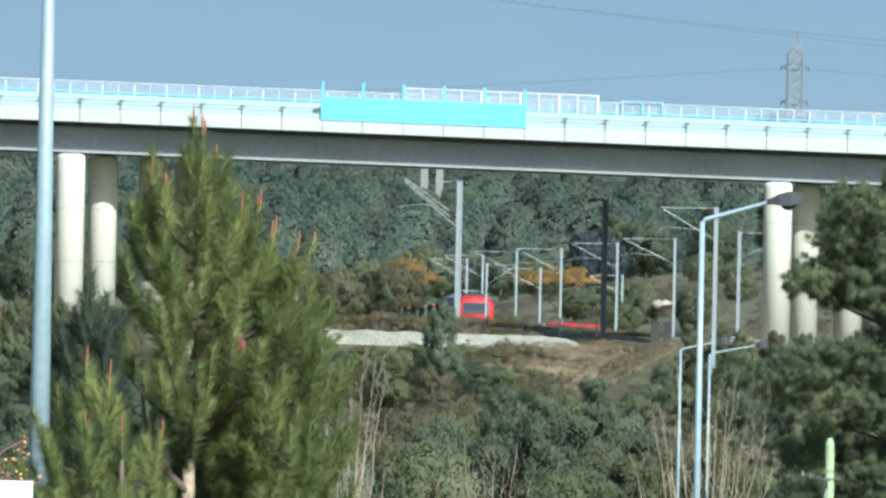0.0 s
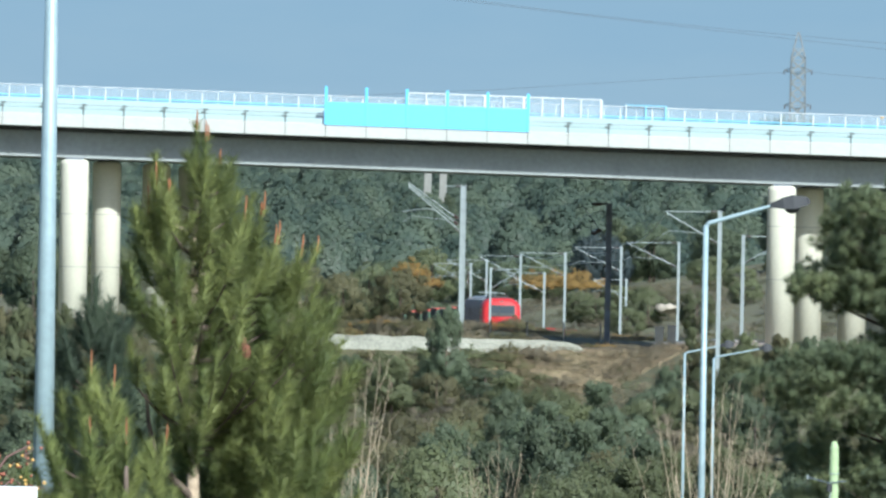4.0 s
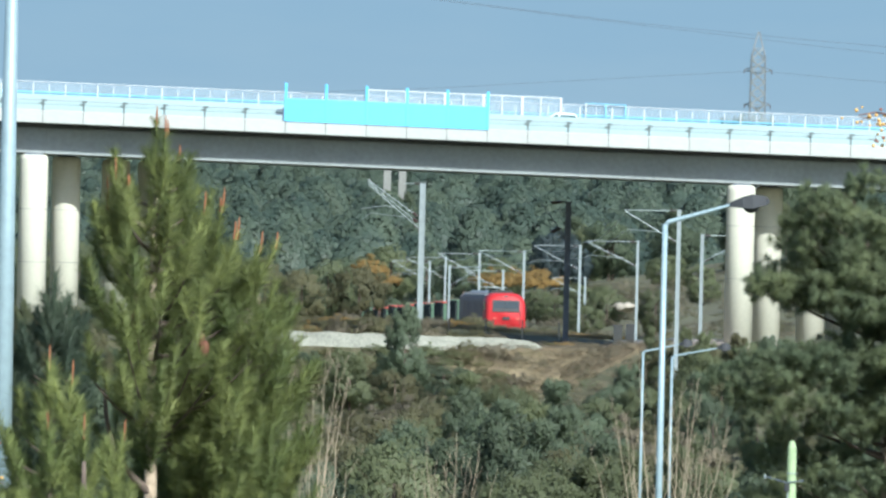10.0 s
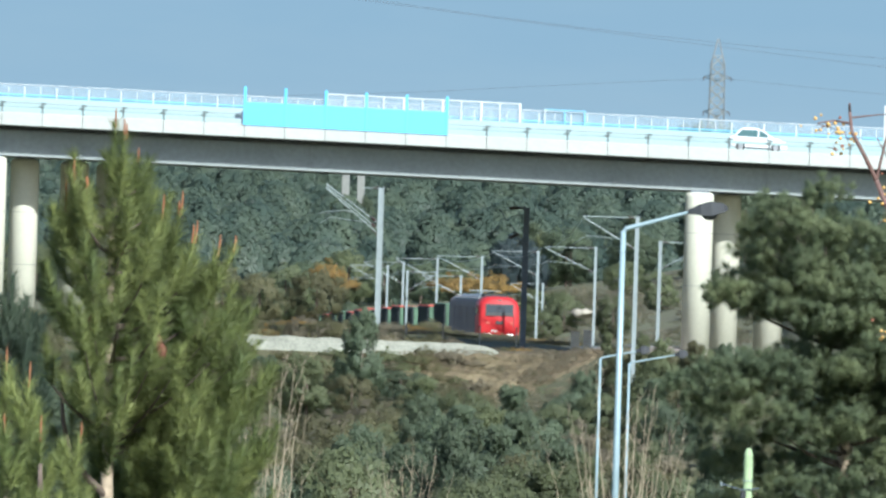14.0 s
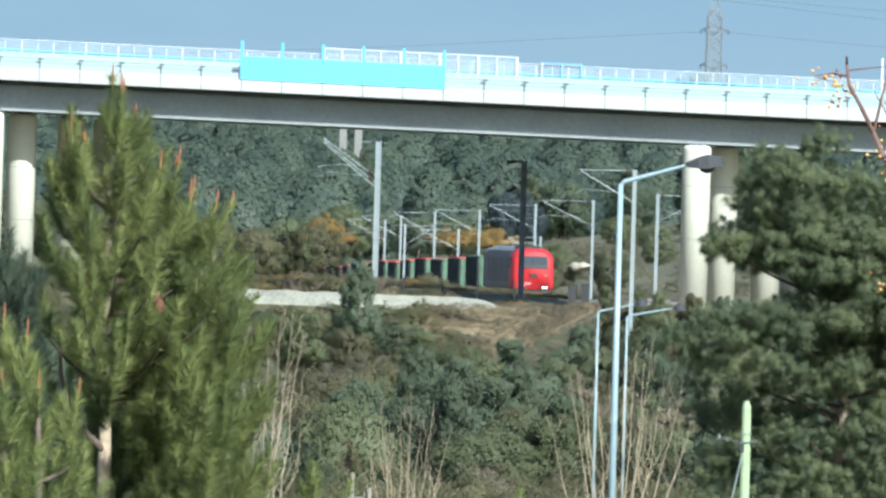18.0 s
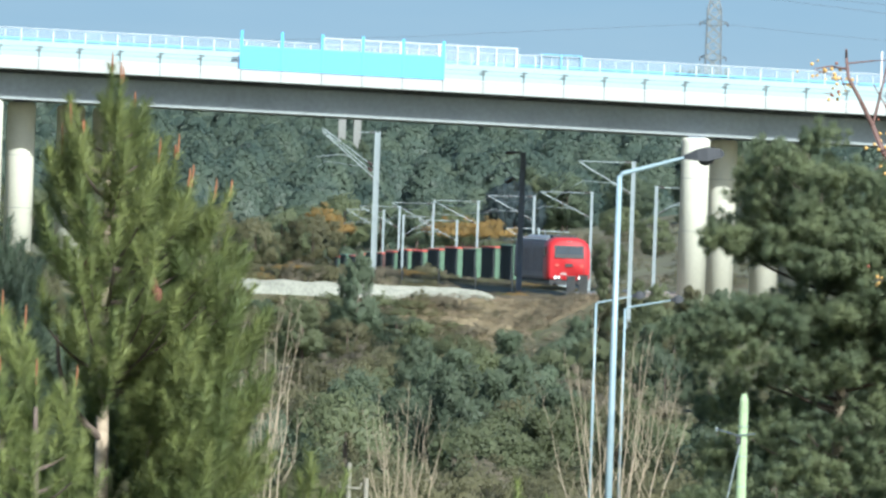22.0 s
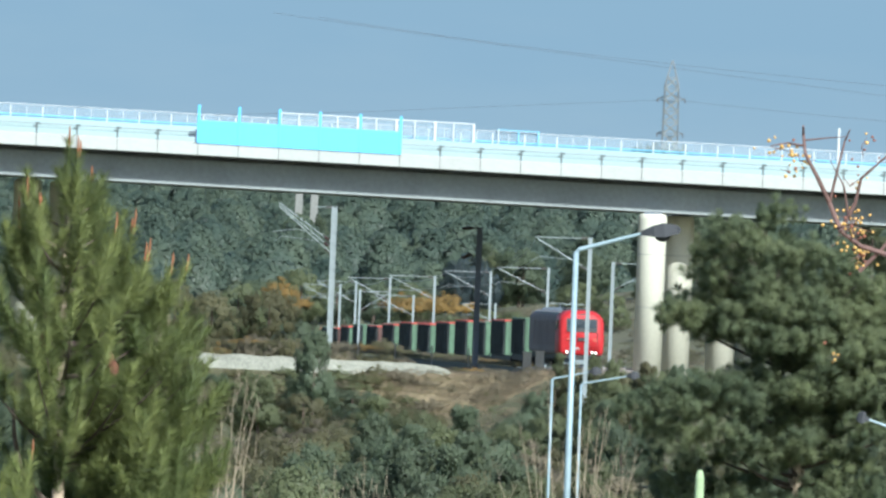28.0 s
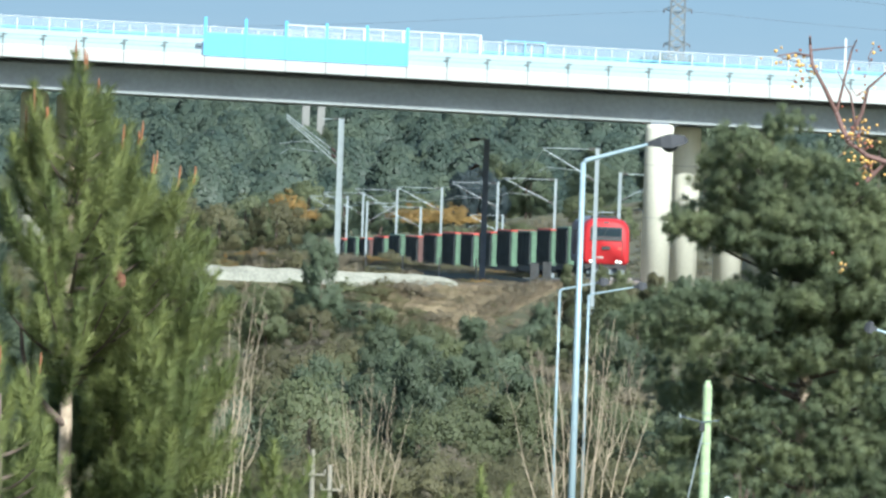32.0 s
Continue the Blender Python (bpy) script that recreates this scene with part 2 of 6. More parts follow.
# ---- mesh tools ----
class Geo:
    """Collects corners and faces; mesh() turns them into one mesh."""

    def __init__(self):
        self.v, self.f = [], []

    def face(self, pts):
        k = len(self.v)
        self.v += [tuple(p) for p in pts]
        self.f.append(tuple(range(k, k + len(pts))))

    def box(self, a, b, c=0.0):
        """A box from corner a to corner b; c chamfers the four edges along its longest side."""
        d = [b[i] - a[i] for i in range(3)]
        ax = d.index(max(d))
        i, j = [(1, 2), (2, 0), (0, 1)][ax]
        c = min(c, d[i] * 0.45, d[j] * 0.45)
        if c > 0:
            ring = [(a[i] + c, a[j]), (b[i] - c, a[j]), (b[i], a[j] + c), (b[i], b[j] - c), (b[i] - c, b[j]), (a[i] + c, b[j]), (a[i], b[j] - c), (a[i], a[j] + c)]
        else:
            ring = [(a[i], a[j]), (b[i], a[j]), (b[i], b[j]), (a[i], b[j])]
        k, n = len(self.v), len(ring)
        for w in (a[ax], b[ax]):
            for s, t in ring:
                p = [0, 0, 0]
                p[ax], p[i], p[j] = w, s, t
                self.v.append(tuple(p))
        self.f += [(k + q, k + (q + 1) % n, k + n + (q + 1) % n, k + n + q) for q in range(n)]
        self.f += [tuple(range(k + n - 1, k - 1, -1)), tuple(range(k + n, k + 2 * n))]
        return self

    def loft(self, rings, caps=True):
        """Skins a row of rings that have the same number of corners."""
        k, n = len(self.v), len(rings[0])
        for r in rings:
            self.v += [tuple(p) for p in r]
        for s in range(len(rings) - 1):
            o = k + s * n
            self.f += [(o + q, o + (q + 1) % n, o + n + (q + 1) % n, o + n + q) for q in range(n)]
        if caps:
            self.f += [tuple(range(k + n - 1, k - 1, -1)), tuple(range(k + (len(rings) - 1) * n, k + len(rings) * n))]
        return self

    def tube(self, pts, radii, n=8):
        pts = [Vector(p) for p in pts]
        if not isinstance(radii, (list, tuple)):
            radii = [radii] * len(pts)
        rings, side = [], None
        for i, p in enumerate(pts):
            d = (pts[min(i + 1, len(pts) - 1)] - pts[max(i - 1, 0)]).normalized()
            if side is None:
                side = d.orthogonal().normalized()
            side = (side - d * side.dot(d)).normalized()
            up = d.cross(side)
            rings.append([p + (side * math.cos(a) + up * math.sin(a)) * radii[i] for a in (2 * math.pi * q / n for q in range(n))])
        return self.loft(rings)

    def ball(self, c, r, n=8, m=6, squash=1.0):
        rings = []
        for i in range(m + 1):
            a = math.pi * min(max(i / m, 0.02), 0.98)
            rings.append([(c[0] + r * math.sin(a) * math.cos(2 * math.pi * q / n), c[1] + r * math.sin(a) * math.sin(2 * math.pi * q / n),
                           c[2] - r * squash * math.cos(a)) for q in range(n)])
        return self.loft(rings)

    def mesh(self, name, smooth=False):
        me = bpy.data.meshes.new(name)
        me.from_pydata(self.v, [], self.f)
        if smooth:
            me.polygons.foreach_set("use_smooth", [True] * len(me.polygons))
        me.update()
        return me


def tri_mesh(name, rows):
    """A mesh of loose triangles from an array (n, 4, 3): three corners and the way that the leaf's skin faces."""
    n = len(rows)
    tris, face = rows[:, :3].copy(), rows[:, 3]
    turn = (np.cross(tris[:, 1] - tris[:, 0], tris[:, 2] - tris[:, 0]) * np.array([0.25, -1.0, 0.35])).sum(axis=1) < 0
    tris[turn] = tris[turn][:, [1, 0, 2]]
    me = bpy.data.meshes.new(name)
    me.vertices.add(n * 3)
    me.vertices.foreach_set("co", np.asarray(tris, dtype=np.float32).ravel())
    me.loops.add(n * 3)
    me.loops.foreach_set("vertex_index", np.arange(n * 3, dtype=np.int32))
    me.polygons.add(n)
    me.polygons.foreach_set("loop_start", np.arange(0, n * 3, 3, dtype=np.int32))
    me.update(calc_edges=True)
    me.polygons.foreach_set("use_smooth", [True] * n)
    me.normals_split_custom_set_from_vertices(np.repeat(face / np.maximum(np.linalg.norm(face, axis=1, keepdims=True), 1e-6), 3, axis=0).tolist())
    return me


def part(name, geo, material, parent, label="", smooth=False, at=None):
    """Links a Geo or a mesh as ONE mesh object under a thing or a part."""
    me = geo.mesh(name, smooth) if isinstance(geo, Geo) else geo
    if not me.materials:
        me.materials.append(material)
    ob = new(name, me)
    ob.parent = parent
    if at is not None:
        ob.matrix_basis = at
    if label:
        ob["label"] = label
    return ob


def thing(name, label, category, group="", at=None, kind=""):
    """An Empty at the thing's base, which parents its parts."""
    ob = new(name)
    ob.empty_display_size = 0.3
    if at is not None:
        ob.matrix_basis = at
    return tagged(ob, label, category, group, kind)


def solid(name, geo, material, label, category, group="", at=None, smooth=False, kind=""):
    """A thing that is one mesh."""
    ob = part(name, geo, material, None, smooth=smooth, at=at)
    return tagged(ob, label, category, group, kind)

# ---- ground ----
def track_x(y):
    s = (min(y, 1015.0) - 900) / 100
    x = ((2.1006 * s - 2.0313) * s - 10.2987) * s + 14.4015
    if y < 800:
        q = min(1.0, (800 - y) / 32)
        x = 20.57 - 0.7 * q * q * (3 - 2 * q)
    x += 0.5 * math.exp(-((y - 843) / 16) ** 2) - 0.22 * math.exp(-((y - 894) / 15) ** 2)
    return x - 0.062 * max(0.0, y - 1015.0)


def track_z(y):
    return 14.15 - (max(y, 790) - 817) * 0.0128


HILL = [(-4900, 16), (-300, 17), (0, 18.4), (60, 16.2), (145, 14.3), (200, 12.5), (265, 11), (330, 10), (420, 7.5), (560, 6.0), (680, 7.0), (740, 9.3), (764, 10.6),
        (776, 13.4), (800, 13.9), (1000, 12.6), (1120, 14), (1300, 18), (1600, 25.5), (1900, 32.5), (2000, 32), (2300, 20), (4900, 8)]


def height(x, y):
    for (y0, h0), (y1, h1) in zip(HILL, HILL[1:]):
        if y <= y1:
            w = (y - y0) / (y1 - y0)
            w = w * w * (3 - 2 * w) if 700 < y < 2300 else w
            h = h0 + (h1 - h0) * w
            break
    else:
        h = HILL[-1][1]
    if 640 < y < 1150:
        # the cutting: the hillside rises to the east of the line, a low bank lies west of it
        e = x - track_x(y)
        if e > 7 and y > 800:
            h += min(0.7, (e - 5) * 0.2) * min(1, max(0, (y - 900) / 60)) + min(6.0, (e - 7) * 0.16) * min(1, max(0, (y - 800) / 60))
        if e < -6 and y > 790:
            h += min(0.5, (-6 - e) * 0.06) * min(1, max(0, (y - 790) / 30))
        w = min(1, max(0, (abs(e) - 3.2) / (3.5 if y > 772 else 6.0)))
        low = min(1, max(0, (y - 735) / 25))
        w = 1 - (1 - w) * low
        h = h * w + (track_z(y) - 0.62) * (1 - w)
    h += 0.35 * noise.noise(Vector((x * 0.08, y * 0.03, 0))) * min(1, abs(y) / 100) * (0.3 if 765 < y < 1100 else 1)
    return h


def steps(*spans):
    out = []
    for a, b, d in spans:
        n = max(1, round((b - a) / d))
        out += [a + (b - a) * i / n for i in range(n)]
    return out + [spans[-1][1]]


def make_ground():
    xs = steps((-2500, -300, 400), (-300, -90, 15), (-90, -40, 5), (-40, 60, 1.25), (60, 110, 5), (110, 300, 15), (300, 2500, 400))
    ys = steps((-4800, -100, 800), (-100, 120, 20), (120, 740, 10), (740, 764, 4), (764, 780, 1.0), (780, 1060, 3), (1060, 2300, 25), (2300, 4900, 400))
    verts = [(x, y, height(x, y)) for y in ys for x in xs]
    n = len(xs)
    faces = [(j * n + i, j * n + i + 1, (j + 1) * n + i + 1, (j + 1) * n + i) for j in range(len(ys) - 1) for i in range(n - 1)]
    me = bpy.data.meshes.new("ground")
    me.from_pydata(verts, [], faces)
    me.polygons.foreach_set("use_smooth", [True] * len(faces))
    me.materials.append(GROUND)
    tagged(new("ground", me), "dry earth and rough grass falling into a wooded valley", "ground", kind="structure")


make_ground()


def make_backdrop():
    """The hazy sky low over the horizon, far behind everything."""
    g = Geo()
    g.loft([[(-1500, 4700, z), (1500, 4700, z), (1500, 4710, z), (-1500, 4710, z)] for z in (-60, 700)])
    ob = part("backdrop", g, SKY_HAZE, None)
    tagged(ob, "hazy blue-grey winter sky low over the horizon", "sky", kind="structure")


make_backdrop()

# ---- the viaduct ----
GRADE = -0.0192          # it falls to the east
BY, BW = 767.0, 25.0     # its near edge and its width
BAY = 2.75


def deck_z(x):
    """The top of the near fascia."""
    return 28.50 + GRADE * (x + 0.0)


def sloped(geo):
    """Shears a part built level along x so that it follows the deck's fall."""
    geo.v = [(x, y, z + GRADE * x) for x, y, z in geo.v]
    return geo


def make_viaduct():
    z0 = deck_z(0)
    v = thing("viaduct", "white motorway viaduct with grey girder and round cream columns", "bridge", at=pose(0, BY, z0))
    x0, x1 = -48 * BAY, 52 * BAY
    off = -8.40 % BAY
    # deck slab with overhang, and the box girder below it, built in metres from the fascia's top
    part("deck_slab", sloped(Geo().box((x0, 0.25, -0.75), (x1, BW - 0.25, -0.15))), GIRDER, v)
    part("road_surface", sloped(Geo().box((x0, 0.30, -0.146), (x1, BW - 0.30, -0.08))), ASPHALT, v, "dark asphalt carriageway")
    g = Geo()
    ring = [(1.95, -1.22), (2.1, -2.85), (BW - 2.1, -2.85), (BW - 1.95, -1.22)]
    g.loft([[(x, y, z) for y, z in ring] for x in (x0, x1)])
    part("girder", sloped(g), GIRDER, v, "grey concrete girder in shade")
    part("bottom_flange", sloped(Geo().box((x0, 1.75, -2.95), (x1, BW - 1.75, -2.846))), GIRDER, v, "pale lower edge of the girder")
    # recess added so that the shade under the slab shows as a dark band
    part("upper_web", sloped(Geo().box((x0, 3.2, -1.22), (x1, BW - 3.2, -0.75))), GIRDER, v, "web set back below the deck slab to deepen its band of shade")
    stiff = Geo().box((-0.02, 1.93, -2.84), (0.02, 2.1, -1.24)).mesh("web_seam")
    for k in range(-7, 9):
        x = k * 5.2 + 1.3
        part("web_seam", stiff, GIRDER, v, at=pose(x, -0.02, GRADE * x))
    # fascia: one precast panel to a bay
    panel = Geo().box((0.02, -0.08, -0.90), (BAY - 0.02, 0.25, 0.0), 0.03)
    panel.v = [(x, y, z + GRADE * x) for x, y, z in panel.v]
    pm = panel.mesh("fascia_panel")
    part("fascia_backing", sloped(Geo().box((x0, 0.02, -0.86), (x1, 0.249, -0.03))), JOINT, v)
    post = Geo().box((-0.06, -0.05, 0.0), (0.06, 0.07, 0.74), 0.01).box((-0.24, -0.10, 0.40), (0.10, 0.12, 0.52), 0.01).box((-0.10, -0.10, 0.60), (0.24, 0.12, 0.72), 0.01).box((-0.16, -0.09, 0.0), (0.16, 0.14, 0.04)).mesh("guard_rail_post")
    rail_post = Geo().box((-0.042, -0.05, 0), (0.042, 0.05, 1.02), 0.01).mesh("railing_post")
    thin_post = Geo().box((-0.02, -0.02, 0), (0.02, 0.02, 1.0)).mesh("railing_bar")
    for k in range(-20, 24):
        x = off + k * BAY
        part("fascia_panel", pm, WHITE_CONC, v, at=pose(x, 0, GRADE * x))
        if not -9.3 < x < 5.5:
            part("guard_rail_post", post, POST_GREY, v, "grey guard rail post", at=pose(x, 0.1, GRADE * x))
    part("guard_rail", sloped(Geo().box((x0, 0.06, 0.36), (x1, 0.11, 0.58), 0.02)), BARRIER, v, "pale steel guard rail")
    part("guard_rail_tube", sloped(Geo().box((x0, 0.06, 0.64), (x1, 0.12, 0.71), 0.02)), GALV, v)
    # the wall between the carriageways, and the far parapet with its railing
    part("median_barrier", sloped(Geo().loft([[(x, 12.0, -0.08), (x, 12.6, -0.08), (x, 12.42, 1.18), (x, 12.18, 1.18)] for x in (x0, x1)])), BARRIER, v, "pale concrete wall between the carriageways")
    zf = 0.35
    part("far_parapet", sloped(Geo().box((x0, BW - 0.35, -0.08), (x1, BW, zf + 0.75), 0.04)), BARRIER, v)
    for z, h, m in ((zf + 0.92, 0.10, RAIL_BLUE), (zf + 1.12, 0.09, RAIL_BLUE), (zf + 1.86, 0.055, WHITE_METAL)):
        part("railing_rail", sloped(Geo().box((x0, BW - 0.2, z), (x1, BW - 0.12, z + h), 0.02)), m, v, "painted railing rail")
    for k in range(-19, 22):
        x = 0.7 + k * 2.26
        part("railing_post", rail_post, WHITE_METAL, v, at=pose(x, BW - 0.16, zf + 0.75 + GRADE * x))
        part("railing_bar", thin_post, WHITE_METAL, v, at=pose(x + 1.13, BW - 0.16, zf + 0.75 + GRADE * x))
    part("railing_mesh", sloped(Geo().box((x0, BW - 0.17, zf + 1.24), (x1, BW - 0.15, zf + 1.86))), GLASS_PANE, v, "pale fine mesh infill of the railing")
    # the tall white frames of the far screen
    frame_post = Geo().box((-0.085, -0.06, 0), (0.085, 0.06, 1.36), 0.02).mesh("screen_frame_post")
    slim = Geo().box((-0.045, -0.04, 0), (0.045, 0.04, 1.3), 0.01).mesh("screen_frame_bar")
    pane = Geo().box((0, 0, 0), (2.56, 0.02, 1.25)).mesh("screen_pane")
    for k in range(6):
        x = -2.95 + k * 2.72
        part("screen_frame_post", frame_post, WHITE_METAL, v, at=pose(x, BW - 0.4, zf + 0.95 + GRADE * x))
        if k < 5:
            part("screen_frame_bar", slim, WHITE_METAL, v, at=pose(x + 1.3, BW - 0.4, zf + 0.95 + GRADE * x))
            part("screen_pane", pane, GLASS_PANE, v, at=pose(x + 0.09, BW - 0.4, zf + 1.0 + GRADE * x))
    part("screen_top_rail", sloped(Geo().box((-3.0, BW - 0.45, zf + 2.25), (10.7, BW - 0.35, zf + 2.34), 0.02)), WHITE_METAL, v)
    for k in range(3):
        x = 12.4 + k * 1.4
        part("screen_end_post", Geo().box((-0.04, -0.04, 0), (0.04, 0.04, 1.2), 0.01), RAIL_BLUE if k else WHITE_METAL, v, at=pose(x, BW - 0.4, zf + 0.85 + GRADE * x))
    part("screen_end_rail", sloped(Geo().box((12.3, BW - 0.43, zf + 1.99), (15.2, BW - 0.37, zf + 2.04))), RAIL_BLUE, v)
    # the blue screen on the near edge
    bp = Geo().box((0.02, -0.14, -0.08), (BAY - 0.02, -0.09, 1.50), 0.01)
    bp.v = [(x, y, z + GRADE * x) for x, y, z in bp.v]
    bm_ = bp.mesh("screen_panel")
    bpost = Geo().box((-0.10, -0.155, -0.05), (0.10, 0.02, 2.55), 0.03).mesh("screen_post")
    for k in range(6):
        x = -8.40 + k * BAY
        part("screen_post", bpost, BLUE, v, "sky-blue steel post", at=pose(x, 0.0, GRADE * x))
        if k < 5:
            part("screen_panel", bm_, BLUE, v, "sky-blue sheet metal screen", at=pose(x, 0, GRADE * x))
    part("rail_end", Geo().box((-0.55, -0.1, 0.35), (0.0, 0.05, 0.47), 0.02).box((-0.5, -0.1, 0.62), (0.0, 0.05, 0.73), 0.02).box((-0.12, -0.12, 0.0), (0.0, 0.08, 0.85), 0.02), DARK_OR_SHADED_STEEL, v, "dark guard rail end", at=pose(-8.5, -0.05, 0.16))
    # columns: three to a pier, in a row askew to the deck
    for px in (-25.45, 22.75, -73.6, 71.0):
        for dx, dy in ((0, 1.05), (2.05, 6.5), (5.3, 12.5), (7.6, 19.6)):
            x = px + dx
            top, foot = -3.08 + GRADE * x, height(x, BY + dy) - z0 - 0.5
            c = Geo().tube([(0, 0, foot), (0, 0, top - 0.35), (0, 0, top - 0.15), (0, 0, top)], [0.98, 0.98, 0.95, 0.80], 28)
            ob = part("column", c, PIER, v, "round cream concrete column", smooth=True, at=pose(x, dy, 0))
            for zz in (-6.3, -9.9):
                part("column_joint", Geo().tube([(0, 0, zz), (0, 0, zz + 0.03)], 0.983, 28), POST_CONC, ob)
            part("bearing", Geo().box((-0.6, -0.5, top), (0.6, 0.5, top + 0.1)), DARK_OR_SHADED_STEEL, ob)
    part("marker_post", Geo().box((-0.08, -0.05, 0.0), (0.08, 0.05, 2.9), 0.03), WHITE_METAL, v, "white post on the far parapet", at=pose(36.3, BW - 0.2, zf + 0.6 + GRADE * 36))


make_viaduct()

# ---- the railway ----
def rail_pose(y, side=0.0, up=0.0):
    """A pose on the line, its own y axis along the rails towards the camera's side."""
    d = 1.0
    a = Vector((track_x(y + d), y + d, track_z(y + d)))
    b = Vector((track_x(y - d), y - d, track_z(y - d)))
    way = (b - a).normalized()
    yaw = math.degrees(math.atan2(way.y, way.x)) + 90
    right = Vector((-way.y, way.x, 0)) * -1
    p = Vector((track_x(y), y, track_z(y))) - right * side
    return pose(p.x, p.y, p.z + up, 0, 0, yaw)


def make_track(off, label, first=764):
    t = thing("railway_track", label, "track", at=pose(0, 0, 0), kind="structure")
    ys = list(range(first, 1260, 6))
    bed = Geo()
    bed.loft([[(track_x(y) + off + a, y, track_z(y) + b) for a, b in ((-2.9, -0.75), (-1.7, -0.22), (1.7, -0.22), (2.9, -0.75))] for y in ys])
    part("ballast_bed", bed, BALLAST, t)
    for s in (-0.83, 0.83):
        r = Geo()
        r.loft([[(track_x(y) + off + s + a, y, track_z(y) + b) for a, b in ((-0.07, -0.17), (0.07, -0.17), (0.036, 0.0), (-0.036, 0.0))] for y in ys])
        part("rail", r, STEEL_RAIL, t, "brown steel rail")
    sl = Geo().box((-1.3, -0.13, -0.24), (1.3, 0.13, -0.17), 0.02).mesh("sleeper")
    for k in range(150):
        y = first + 12 + k * 1.2
        part("sleeper", sl, SLEEPER, t, at=pose(track_x(y) + off, y, track_z(y)))


make_track(0.22, "ballasted railway track curving through a cutting")
make_track(4.1, "second ballasted railway track beside the first", 798)


def make_mast(label, at_top, foot, arm, wide=0.26, steel=GALV, side=-1, drop=1.6, short=1.0):
    """A catenary mast: two channels joined by battens, with a cantilever of tubes, insulators and a registration arm."""
    x, y, zt = at_top
    m = thing("catenary_mast", label, "mast", "catenary masts", at=pose(x, y, foot))
    h = zt - foot
    for s in (-1, 1):
        part("mast_leg", Geo().box((s * wide / 2 - 0.05, -0.07, 0), (s * wide / 2 + 0.05, 0.07, h), 0.01), steel, m)
    for k in range(int(h / 0.9)):
        part("batten", Geo().box((-wide / 2, -0.06, 0.5 + k * 0.9), (wide / 2, -0.045, 0.62 + k * 0.9)), steel, m)
    part("web_plate", Geo().box((-wide / 2 + 0.05, -0.02, 0), (wide / 2 - 0.05, 0.02, h - 0.1)), steel, m)
    part("foot_block", Geo().box((-0.4, -0.4, -0.6), (0.4, 0.4, 0.12), 0.05), SLEEPER, m)
    tip = (side * arm, 0, h - 0.12)
    part("top_tube", Geo().tube([(0, 0, h - 0.1), (tip[0] * short, 0, tip[2])], 0.024, 8), steel, m)
    part("bracket_tube", Geo().tube([(0, 0, h - drop - 0.3), (side * arm * 0.97, 0, h - 0.2)], 0.028, 8), steel, m)
    part("registration_arm", Geo().tube([(side * arm * 0.25, 0, h - drop * 0.80), (side * arm * 0.9, 0, h - drop * 0.72), (side * arm * 1.05, 0, h - drop * 0.86)], 0.016, 6), steel, m)
    for z, q in ((h - 0.1, 0.10), (h - drop - 0.22, 0.10)):
        ins = Geo()
        for i in range(4):
            c = side * (0.22 + i * 0.10)
            zz = z + (i * 0.10 if z < h - 1 else 0) * (drop / arm)
            ins.tube([(c, 0, zz), (c + side * 0.05, 0, zz)], q, 10)
        part("insulator", ins, INSUL, m, "dark ribbed insulator")
    return m


